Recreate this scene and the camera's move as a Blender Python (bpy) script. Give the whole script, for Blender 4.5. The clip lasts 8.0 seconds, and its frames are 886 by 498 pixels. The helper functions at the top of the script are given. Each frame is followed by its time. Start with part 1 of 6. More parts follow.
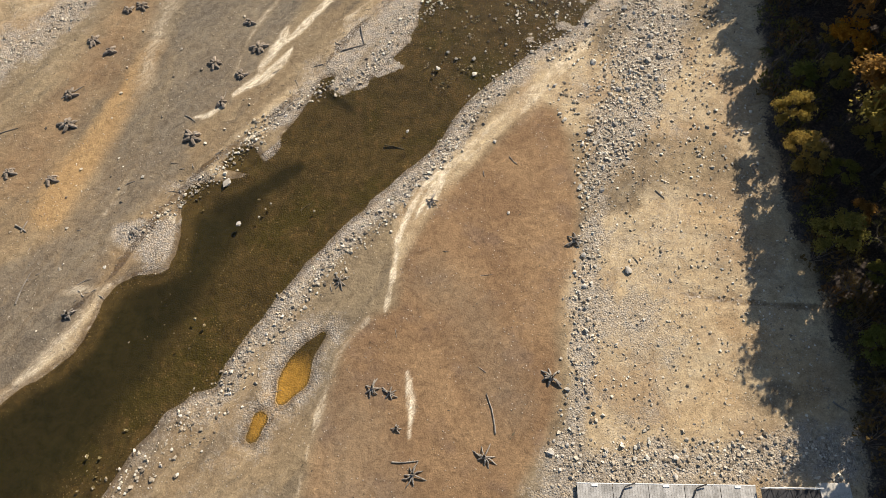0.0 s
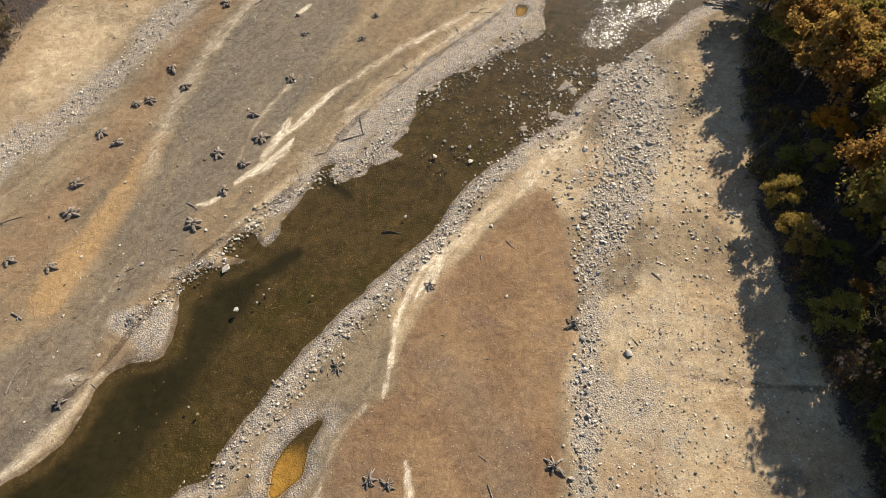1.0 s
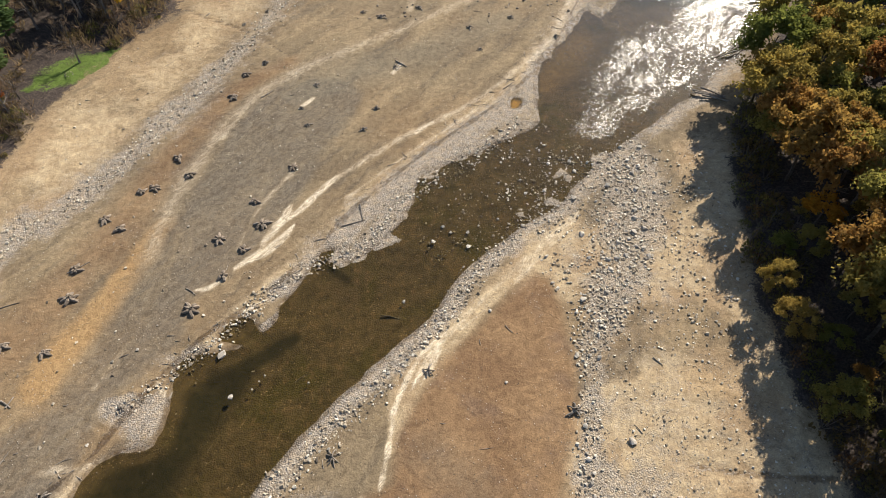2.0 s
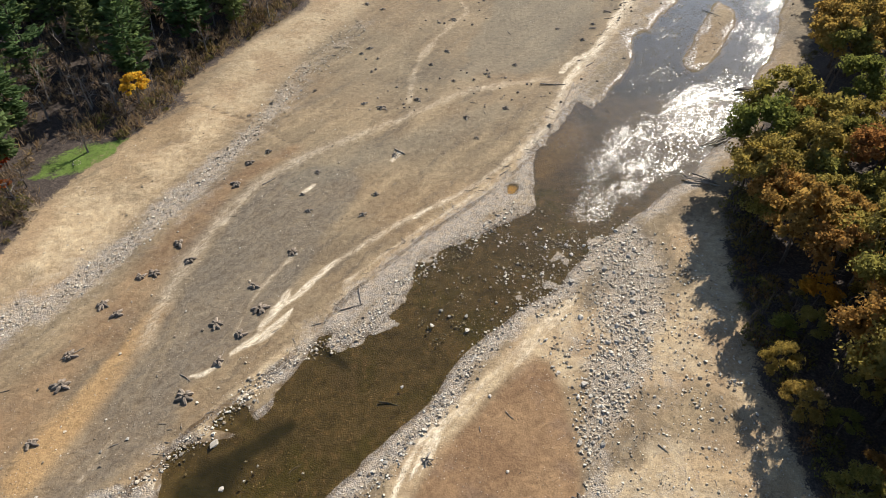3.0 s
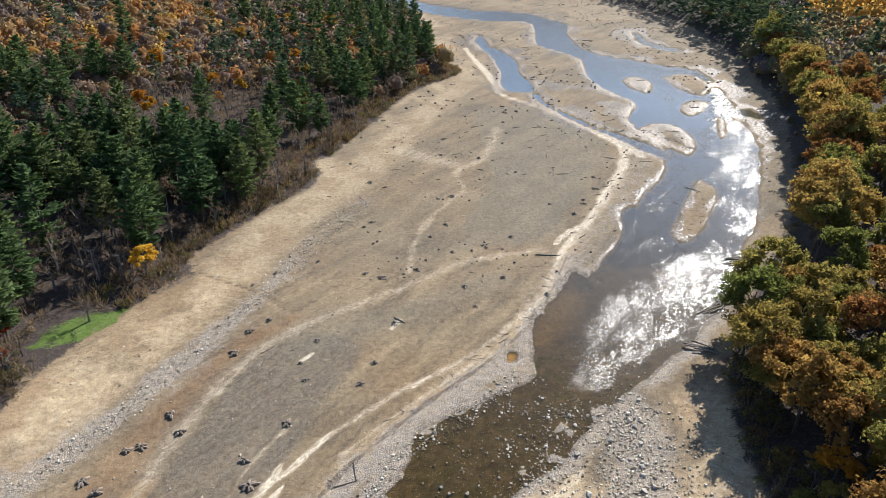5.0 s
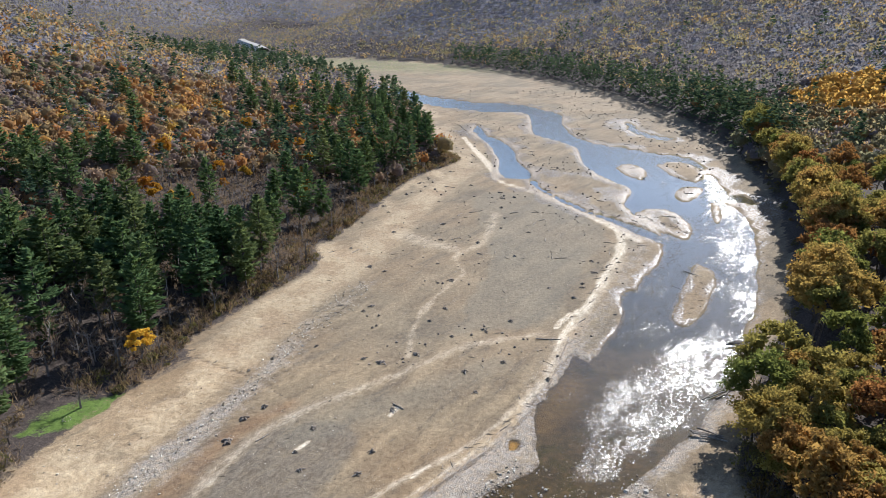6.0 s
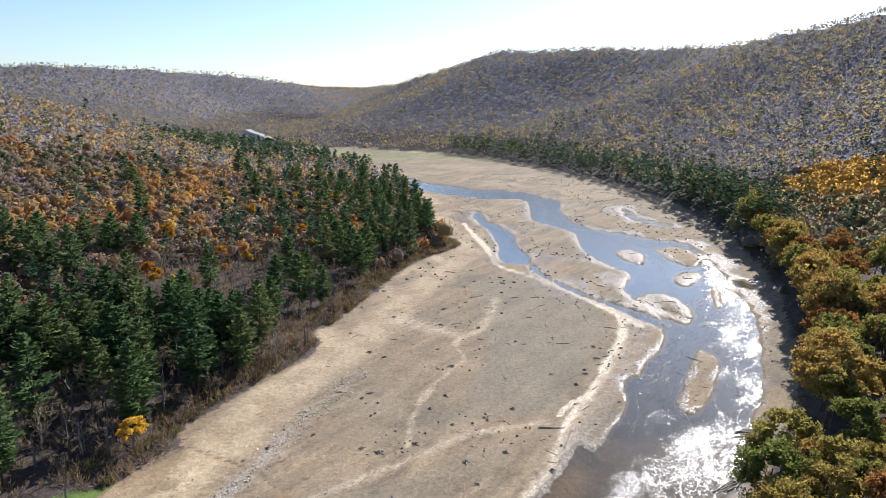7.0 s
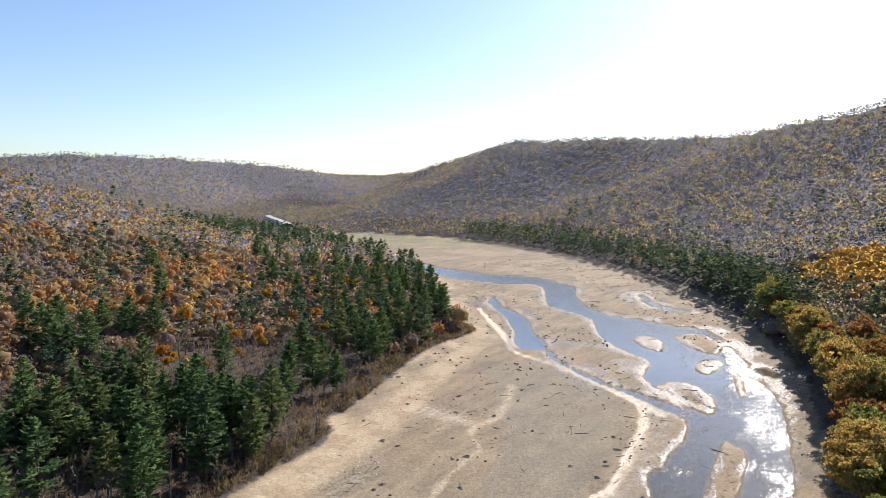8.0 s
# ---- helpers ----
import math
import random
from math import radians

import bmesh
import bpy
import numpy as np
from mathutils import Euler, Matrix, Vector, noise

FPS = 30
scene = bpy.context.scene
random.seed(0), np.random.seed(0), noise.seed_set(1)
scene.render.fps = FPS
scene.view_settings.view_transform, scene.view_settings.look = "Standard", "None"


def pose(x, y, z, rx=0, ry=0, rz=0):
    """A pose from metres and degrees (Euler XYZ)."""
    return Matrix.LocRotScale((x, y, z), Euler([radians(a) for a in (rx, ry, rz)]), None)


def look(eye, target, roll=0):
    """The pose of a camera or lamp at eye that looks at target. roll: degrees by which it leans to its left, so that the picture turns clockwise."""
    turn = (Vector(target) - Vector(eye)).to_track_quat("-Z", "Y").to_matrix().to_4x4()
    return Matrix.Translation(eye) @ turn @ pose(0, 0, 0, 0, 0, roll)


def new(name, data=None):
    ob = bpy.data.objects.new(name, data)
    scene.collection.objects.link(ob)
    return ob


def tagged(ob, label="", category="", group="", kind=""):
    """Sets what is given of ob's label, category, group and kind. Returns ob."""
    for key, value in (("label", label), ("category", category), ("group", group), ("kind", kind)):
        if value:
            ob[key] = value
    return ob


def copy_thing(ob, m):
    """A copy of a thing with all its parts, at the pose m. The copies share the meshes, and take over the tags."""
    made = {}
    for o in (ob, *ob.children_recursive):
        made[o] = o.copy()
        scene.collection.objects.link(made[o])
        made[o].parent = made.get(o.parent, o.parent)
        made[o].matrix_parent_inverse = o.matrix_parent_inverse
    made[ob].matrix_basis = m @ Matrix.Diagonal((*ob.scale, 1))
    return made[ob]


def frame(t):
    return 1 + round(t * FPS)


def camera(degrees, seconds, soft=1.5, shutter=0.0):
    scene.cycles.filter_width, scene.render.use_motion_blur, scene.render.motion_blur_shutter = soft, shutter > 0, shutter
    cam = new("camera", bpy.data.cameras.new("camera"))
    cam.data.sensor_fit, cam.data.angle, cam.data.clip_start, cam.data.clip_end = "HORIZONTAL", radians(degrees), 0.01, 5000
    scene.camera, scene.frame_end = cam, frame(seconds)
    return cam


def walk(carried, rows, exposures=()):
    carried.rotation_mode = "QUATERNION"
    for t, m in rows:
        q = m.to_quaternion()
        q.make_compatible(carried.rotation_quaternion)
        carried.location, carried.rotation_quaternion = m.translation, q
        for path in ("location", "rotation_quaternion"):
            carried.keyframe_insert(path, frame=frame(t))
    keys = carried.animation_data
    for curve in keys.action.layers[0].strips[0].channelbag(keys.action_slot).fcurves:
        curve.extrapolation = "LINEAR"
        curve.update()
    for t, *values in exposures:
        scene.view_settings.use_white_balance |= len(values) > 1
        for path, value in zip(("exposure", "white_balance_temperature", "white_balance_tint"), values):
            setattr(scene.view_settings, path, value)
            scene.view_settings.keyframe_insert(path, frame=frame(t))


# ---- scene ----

# ---------------------------------------------------------------- camera
cam = camera(69.63, 8.0, soft=0.7)
ROWS = [  # seconds, x, y, z, turn about x, y, z in degrees: a hovering drone that tilts up
    (0, 0.00, 0.00, 75.00, 24.109, -0.337, 0.753),
    (0.5, 0.01, -0.02, 75.07, 27.865, -0.239, 0.471),
    (1, 0.01, -0.05, 75.14, 31.625, -0.250, 0.213),
    (1.5, 0.01, -0.09, 75.20, 35.438, -0.283, 0.116),
    (3, -0.01, -0.24, 75.35, 46.760, -0.222, -0.266),
    (3.5, -0.02, -0.31, 75.39, 50.497, -0.209, -0.374),
    (4, -0.03, -0.38, 75.43, 54.283, -0.183, -0.361),
    (4.5, -0.05, -0.45, 75.46, 58.058, -0.153, -0.408),
    (6, -0.12, -0.73, 75.53, 69.370, -0.155, -0.501),
    (6.5, -0.15, -0.83, 75.55, 73.177, -0.163, -0.515),
    (7, -0.18, -0.94, 75.55, 77.006, -0.155, -0.495),
    (7.5, -0.21, -1.06, 75.56, 80.826, -0.120, -0.095),
    (8, -0.25, -1.19, 75.56, 84.627, -0.177, 0.878),
]
walk(cam, [(t, pose(x, y, z, rx, ry, rz)) for t, x, y, z, rx, ry, rz in ROWS],
     [(0, 0.62, 6700, 10), (1.5, 0.65, 6600, 10), (3.5, 0.71, 6150, 10), (4.5, 0.73, 5900, 10), (6, 0.84, 5550, 11), (6.5, 0.88, 5500, 12), (8, 0.97, 5850, 14)])

# ---------------------------------------------------------------- light
SUN_AZ, SUN_EL = 33.0, 34.0          # degrees to the right of ahead (+y), and up
scene.view_settings.exposure = 0.55
world = bpy.data.worlds.new("world")
scene.world = world
world.use_nodes = True
wn = world.node_tree
sky = wn.nodes.new("ShaderNodeTexSky")
sky.sky_type, sky.sun_disc = "NISHITA", False
sky.sun_elevation, sky.sun_rotation = radians(SUN_EL), radians(SUN_AZ)
sky.air_density, sky.dust_density, sky.ozone_density = 1.0, 0.6, 1.5
wn.links.new(sky.outputs[0], wn.nodes["Background"].inputs[0])
wn.nodes["Background"].inputs[1].default_value = 0.078
sun = new("sun", bpy.data.lights.new("sun", "SUN"))
sun.data.energy, sun.data.angle, sun.data.color = 5.0, radians(0.55), (1.0, 0.91, 0.78)
_a, _e = radians(SUN_AZ), radians(SUN_EL)
sun.matrix_world = look((200 * math.sin(_a) * math.cos(_e), 200 * math.cos(_a) * math.cos(_e), 200 * math.sin(_e) + 100), (0, 0, 100))

# ---------------------------------------------------------------- small maths
RNG = np.random.default_rng(7)
_TAB = RNG.random((256, 256))


def vnoise(x, y):
    """Smooth value noise, -1 to 1."""
    xi, yi = np.floor(x).astype(int), np.floor(y).astype(int)
    u, v = x - xi, y - yi
    u, v = u * u * (3 - 2 * u), v * v * (3 - 2 * v)
    g = lambda a, b: _TAB[a & 255, b & 255]
    return 2 * ((g(xi, yi) * (1 - u) + g(xi + 1, yi) * u) * (1 - v) + (g(xi, yi + 1) * (1 - u) + g(xi + 1, yi + 1) * u) * v) - 1


def fbm(x, y, size, octaves=4):
    out, amp, f = 0, 1.0, 1.0 / size
    for k in range(octaves):
        out = out + amp * vnoise(x * f + 17.3 * k, y * f - 9.1 * k)
        amp, f = amp * 0.5, f * 2.03
    return out / 1.6


def step(a, b, x):
    t = np.clip((x - a) / (b - a), 0, 1)
    return t * t * (3 - 2 * t)


def spline(ctrl, n=5):
    """A smooth line through control points; further columns go along."""
    c = np.array(ctrl, float)
    c = np.vstack([2 * c[0] - c[1], c, 2 * c[-1] - c[-2]])
    out = []
    for i in range(1, len(c) - 2):
        for k in range(n):
            t = k / n
            a, b, d, e = c[i - 1], c[i], c[i + 1], c[i + 2]
            out.append(0.5 * (2 * b + (d - a) * t + (2 * a - 5 * b + 4 * d - e) * t * t + (3 * b - a - 3 * d + e) * t ** 3))
    out.append(c[-2])
    return np.array(out)


def near_line(x, y, line, reach=None):
    """Distance to a line, and its third column at the nearest place. reach: beyond it the distance is only 'far'."""
    best, attr = np.full(x.shape, 1e9), np.zeros(x.shape)
    pick = slice(None)
    if reach is not None:
        lo, hi = line[:, :2].min(0) - reach, line[:, :2].max(0) + reach
        pick = np.nonzero((x > lo[0]) & (x < hi[0]) & (y > lo[1]) & (y < hi[1]))[0]
    px, py = x[pick], y[pick]
    d, a = np.full(px.shape, 1e9), np.zeros(px.shape)
    for p, q in zip(line[:-1], line[1:]):
        e = q[:2] - p[:2]
        t = np.clip(((px - p[0]) * e[0] + (py - p[1]) * e[1]) / max(e @ e, 1e-9), 0, 1)
        dd = np.hypot(px - p[0] - t * e[0], py - p[1] - t * e[1])
        m = dd < d
        d[m] = dd[m]
        if line.shape[1] > 2:
            a[m] = (p[2] + t * (q[2] - p[2]))[m]
    best[pick], attr[pick] = d, a
    return best, attr


def inside(x, y, ring):
    out = np.zeros(x.shape, bool)
    for p, q in zip(ring, np.roll(ring, -1, 0)):
        if p[1] != q[1]:
            c = (p[1] > y) != (q[1] > y)
            out ^= c & (x < (q[0] - p[0]) * (y - p[1]) / (q[1] - p[1]) + p[0])
    return out


def signed(x, y, ring, reach=None):
    """Distance to a closed ring, positive inside."""
    d, _ = near_line(x, y, np.vstack([ring, ring[:1]]), reach)
    return np.where(inside(x, y, ring), d, -d)


# ---------------------------------------------------------------- plan of the valley
SHORE_RIGHT = [(47, -60), (47, 0), (48, 20), (46, 40), (46, 58), (50, 80), (56, 97), (66, 113), (81, 133), (101, 165), (122, 208), (146, 270),
               (168, 360), (177, 450), (175, 540), (160, 640), (138, 725), (88, 850), (10, 965), (-75, 1025), (-160, 1085)]
SHORE_LEFT = [(-330, 1120), (-260, 1000), (-160, 860), (-70, 700), (-28, 560), (-8, 450), (-2, 385), (6, 350), (12, 328), (-10, 295), (-24, 250),
              (-34, 212), (-41, 200), (-38, 182), (-53, 151), (-59, 134), (-58, 127), (-66, 109), (-71, 96), (-74, 78), (-80, 40), (-84, -60)]
SHORE = np.vstack([spline(SHORE_RIGHT, 4), spline(SHORE_LEFT, 4)])
# the river as it lies in its bed: up along its left edge, back down along its right edge
RIVER_LEFT = [(-72, -8), (-51.3, 13.4), (-48.1, 16), (-44.2, 19.1), (-42.8, 23.2), (-41.1, 28.1), (-37.5, 29.5), (-35, 30.5), (-34.3, 34.9), (-34.9, 39.8), (-33.6, 42.5), (-29.7, 43.2), (-26.7, 44.4),
              (-29.7, 45.4), (-29.8, 47.2), (-27.9, 49), (-26.1, 48.7), (-24.8, 46.6), (-22.9, 48.2), (-22.4, 51.3), (-19.8, 56.4), (-18.1, 60.8), (-15.7, 61.3), (-14.5, 58.8), (-11.8, 59.9), (-8.3, 63.9), (-4.3, 71.3)]
RIVER_MIDDLE = [(-3.7, 76.8), (1.3, 80.2), (6.7, 83.8), (13.8, 88.2), (17.9, 92), (18.4, 99.2), (19.6, 106.3), (22.5, 114.3), (26.2, 118.4), (28.9, 123.7), (31.9, 129.3), (34.4, 124.9), (38.1, 130.1), (42.7, 138.5),
                (46.6, 146.1), (49.8, 156.1), (53.2, 164.5), (57.4, 167.2), (63.6, 177.4), (70.3, 188.6), (75.9, 201), (80.3, 211.4), (81.8, 225.7), (79.9, 234.9), (77.1, 240.4), (77.6, 255.1), (85.5, 267.2), (87.8, 280.3), (83.1, 291.6)]
RIVER_FAR = [(77.8, 304.7), (78.5, 343), (81.9, 366), (76, 389), (63.6, 412), (69.4, 471), (66.4, 508), (43.6, 508), (12.2, 530), (-17, 565), (-60, 640), (-62, 700), (-19, 619), (13, 577), (42, 555), (71, 548), (86, 515),
             (95, 491), (89, 458), (86, 413), (92.5, 384), (109, 367), (123.5, 351), (137, 340), (135, 316), (131, 288), (125, 264)]
RIVER_RIGHT = [(119.5, 256.8), (121, 247.6), (120, 233.6), (111.9, 209.1), (100.5, 184), (90.7, 163.3), (83.4, 150.9), (77.1, 139.9), (70.9, 131.3), (65.5, 121.1), (60, 113.1), (55, 107.8), (50.1, 101.9), (45.3, 97.3), (38.4, 91.4), (31.3, 84.7),
               (24.5, 78.4), (19.1, 71.2), (14.6, 67.8), (9.3, 63.4), (5.1, 59.2), (2.6, 56.1), (0.2, 51.2), (-3.6, 46.5), (-10.9, 39), (-17.6, 31.1), (-22.1, 24.3), (-25.8, 18.5), (-26.3, 15.2), (-29.1, 14.5), (-34.5, 8.6), (-42, -8)]
RIVER = spline(RIVER_LEFT + RIVER_MIDDLE + RIVER_FAR + RIVER_RIGHT, 2)
SIDE_POOL = spline([(28.4, 445.6), (31.2, 402.3), (37.6, 392.7), (43.5, 366.4), (42.4, 343.2), (45.7, 310.2), (44.4, 295.3), (37.2, 298.6), (30.9, 304.2), (33, 343.1), (30.8, 374.7), (27.5, 402.2), (25.1, 422.8), (28.4, 445.6)], 2)
# small waters: x, y, half width
COURSES = [
    [(45, 292, 1.5), (47, 275, 1.2), (60, 243, 1.5), (69, 229, 2), (79, 209, 3)],
    [(136.7, 458.7, 2), (132.4, 423.5, 2.5), (137.2, 402.9, 3), (148.4, 393.3, 2)],
    [(125, 258, 3), (129, 262, 4), (131, 255, 2)],
    [(-14.5, 22, 0.3), (-16, 20, 1.0), (-17.5, 16.6, 1.5), (-18.6, 14, 0.5)],
    [(-20.8, 11.8, 0.8), (-21.4, 9.8, 0.8)],
    [(13.6, 96.2, 0.6), (14.3, 97.8, 0.7)],
]
COURSES = [spline(c, 4) for c in COURSES]
# banks of sand and gravel that stand out of the water
BARS = [[(82.5, 187.9), (85.3, 181), (82.2, 170.4), (76.8, 162.7), (72.8, 153.7), (66.7, 147), (62.7, 143.9), (61.6, 147.1), (63.1, 152), (66.9, 159), (70.8, 168.4), (76, 176.7)],
        [(79.3, 240.8), (86.9, 248.1), (92, 246.6), (94.6, 240.9), (96.1, 229.3), (92.7, 216.9), (86.8, 208.3), (83.8, 214), (81.6, 223), (80.2, 232.6)],
        [(104.3, 270.4), (111.5, 281.1), (119.4, 282), (119.2, 274.8), (110.4, 260.5), (104.1, 255.7), (102.7, 262.1)],
        [(91.4, 319.9), (100.9, 329.3), (105.1, 314.3), (102.3, 300.4), (96.1, 292.4), (91.3, 303.5)],
        [(114, 325.8), (128.2, 334.3), (134.6, 320.1), (129.3, 298.5), (120.5, 288.6), (114.8, 298.4)],
        [(111, 246.6), (117.8, 260.5), (113.1, 239.5), (106.3, 226.1), (105.1, 229.4)]]
BARS = [spline(c + c[:1], 2) for c in BARS]
DEEPS = [spline(c, 3) for c in ([(-62, -4, 14), (-46, 12, 10), (-39, 21, 7.5), (-34.5, 28, 6), (-30, 36, 5), (-26, 41, 3), (-20, 46, 1.5)], [(-19, 56, 1.6), (-17, 58.5, 2.4), (-13, 55, 1.2)])]
# darker, finer mud: the low flat below the river bend and the silted track along the left side
DARK_FLAT = spline([(-2, 134), (4, 152), (12, 175), (16, 208), (12, 239), (18, 270), (42, 275), (57, 239), (62, 220), (59, 203), (48, 179), (36, 155), (26, 142), (15, 139), (-2, 134)], 2)
GREY_SILT = spline([(-66, 4), (-61, 24), (-54, 33), (-47.5, 40), (-43.5, 46), (-42, 54.1), (-41.9, 64.3), (-41.4, 76), (-36, 92), (-26, 106), (-14, 100), (-20.3, 76), (-26, 64.6), (-29.8, 56.3), (-34.7, 51.4), (-34.3, 44.9),
                    (-40, 36.2), (-42, 30), (-43.8, 23.8), (-50, 15), (-66, 4)], 2)
# crests of the hills: x, y, height
CREST_EAST = spline([(-330, 2150, 40), (-120, 1800, 112), (20, 1620, 158), (120, 1500, 190), (382, 1240, 170), (494, 983, 184), (575, 821, 188), (690, 450, 190), (640, 50, 160), (560, -400, 120)], 4)
CREST_WEST = spline([(-235, 740, 6), (-262, 660, 28), (-310, 570, 62), (-420, 500, 92), (-560, 380, 105), (-620, 150, 100), (-600, -300, 90)], 4)
CREST_FAR_WEST = spline([(-2300, 1500, 190), (-1500, 2080, 188), (-1230, 2180, 196), (-900, 2500, 178), (-600, 2800, 150), (-450, 3100, 120)], 4)
CREST_FAR = spline([(-2600, 3300, 220), (-1400, 3600, 215), (-650, 3900, 160), (-80, 3800, 172), (300, 3300, 215), (900, 2900, 240), (2200, 2200, 250)], 4)
VALLEY = spline([(-150, 1020, 40), (-250, 1080, 70), (-370, 1300, 90), (-470, 1700, 100), (-520, 2300, 100)], 4)   # flat floor beyond the lake: x, y, half width
LAKE_FAN = spline([(-6, 31), (0, 42), (14, 57), (18, 49), (18, 36), (14.5, 25), (14, 15), (12, 9), (8, 2), (6, -10), (-15, -10), (-15, 3), (-14, 13), (-12, 22), (-6, 26)], 3)


# worn ditches (x, y, half width) and the cut bank beside the river
DITCHES = [spline(c, 3) for c in ([(-59, 129, 1.0), (-50, 125, 0.9), (-42, 121, 0.8), (-31, 112, 0.7)], [(30, 28, 0.8), (36, 27, 0.9), (46, 26, 1.2)], [(-14, 24, 0.3), (-10, 23, 0.4), (-7, 22, 0.3)])]
CUT_BANK = spline([(-47, 23), (-42, 29), (-38, 37), (-34, 44), (-24, 54.5), (-19, 61.5), (-15, 68), (-8, 77), (0, 86), (9, 95), (19, 108), (26, 122), (32, 137)], 4)


def wetness(x, y):
    """Signed distance to the water's edge in plan, negative in the water."""
    f = np.full(x.shape, 60.0)
    near = np.nonzero((x > -90) & (x < 200) & (y > -30) & (y < 720))[0]
    px, py = x[near], y[near]
    g = -np.maximum(signed(px, py, RIVER), signed(px, py, SIDE_POOL, 60))
    for c in COURSES:
        d, w = near_line(px, py, c, 40)
        g = np.minimum(g, d - w)
    g = g + 0.45 * fbm(px, py, 3.2, 4) + np.where(py > 95, 1.3, 0.25) * fbm(px + 50, py, 11.0, 4) + 1.6 * step(180, 320, py) * fbm(px + 9, py, 22.0, 4)
    for c in BARS:
        d = signed(px, py, c, 40)
        g = np.maximum(g, np.where(np.abs(d) < 100, d + 0.9 * fbm(px, py, 6.0, 4), -1e9))
    f[near] = g
    return f


def terrain(x, y, full=False):
    """The height of the ground; with full, also the fields that the ground's materials follow."""
    x, y = np.asarray(x, float), np.asarray(y, float)
    ds = signed(x, y, SHORE) + 1.7 * fbm(x, y, 8.0, 4)
    d, w = near_line(x, y, VALLEY)
    out = np.minimum(np.maximum(-ds, 0), np.maximum(d - w, 0) + 12)
    out = np.where(ds > 0, 0, np.minimum(out, np.maximum(-ds, 0)))
    hill = np.zeros(x.shape)
    for crest in (CREST_EAST, CREST_WEST, CREST_FAR_WEST, CREST_FAR):
        d, h = near_line(x, y, crest)
        r = out / (out + d + 1)
        hill = np.maximum(hill, h * np.clip(r, 0, 1) ** 1.25)
    hill = hill * (1 + 0.10 * fbm(x, y, 260.0, 3) * step(30, 200, out))
    z = 0.9 * (1 - step(0, 14, ds)) + 1.1 * (1 - np.exp(-out / 6)) + 4.0 * (1 - np.exp(-out / 9)) * step(105, 140, y) * (1 - step(450, 650, y)) * step(20, 60, x) + hill
    z = z + 0.22 * fbm(x, y, 24.0, 4) * step(2, 10, ds) + 0.5 * fbm(x, y, 14.0, 3) * step(4, 20, out) + 0.05 * fbm(x, y, 2.2, 3)
    for c in DITCHES:
        d, w = near_line(x, y, c, 6)
        z = z - np.where(d < 6, 0.16 * np.exp(-(d / np.maximum(w, 0.1)) ** 2), 0)
    d, _ = near_line(x, y, CUT_BANK, 8)
    side = ((x - 0.62 * y) - np.interp(y, CUT_BANK[:, 1], CUT_BANK[:, 0] - 0.62 * CUT_BANK[:, 1])) > 0
    z = z + np.where(d < 8, np.where(side, -0.12, 0.28) * (1 - d / 8), 0)
    w = wetness(x, y)
    riffle = step(58, 66, y - 0.3 * x) * (1 - step(82, 90, y)) * 0.85 + step(100, 108, y) * (1 - step(116, 128, y)) * 0.45
    depth = np.maximum(-0.32 + (0.13 + 0.17 * step(100, 150, y)) * w, -1.25)
    depth = np.where(w < 0, depth * (1 - riffle) + riffle * (-0.39 + 0.3 * fbm(x, y, 3.0, 5)), depth)
    z = np.where(w < 6, np.minimum(z, depth), z)
    return (z, ds, w, out) if full else z


def height(x, y):
    return float(terrain(np.array([x]), np.array([y]))[0])

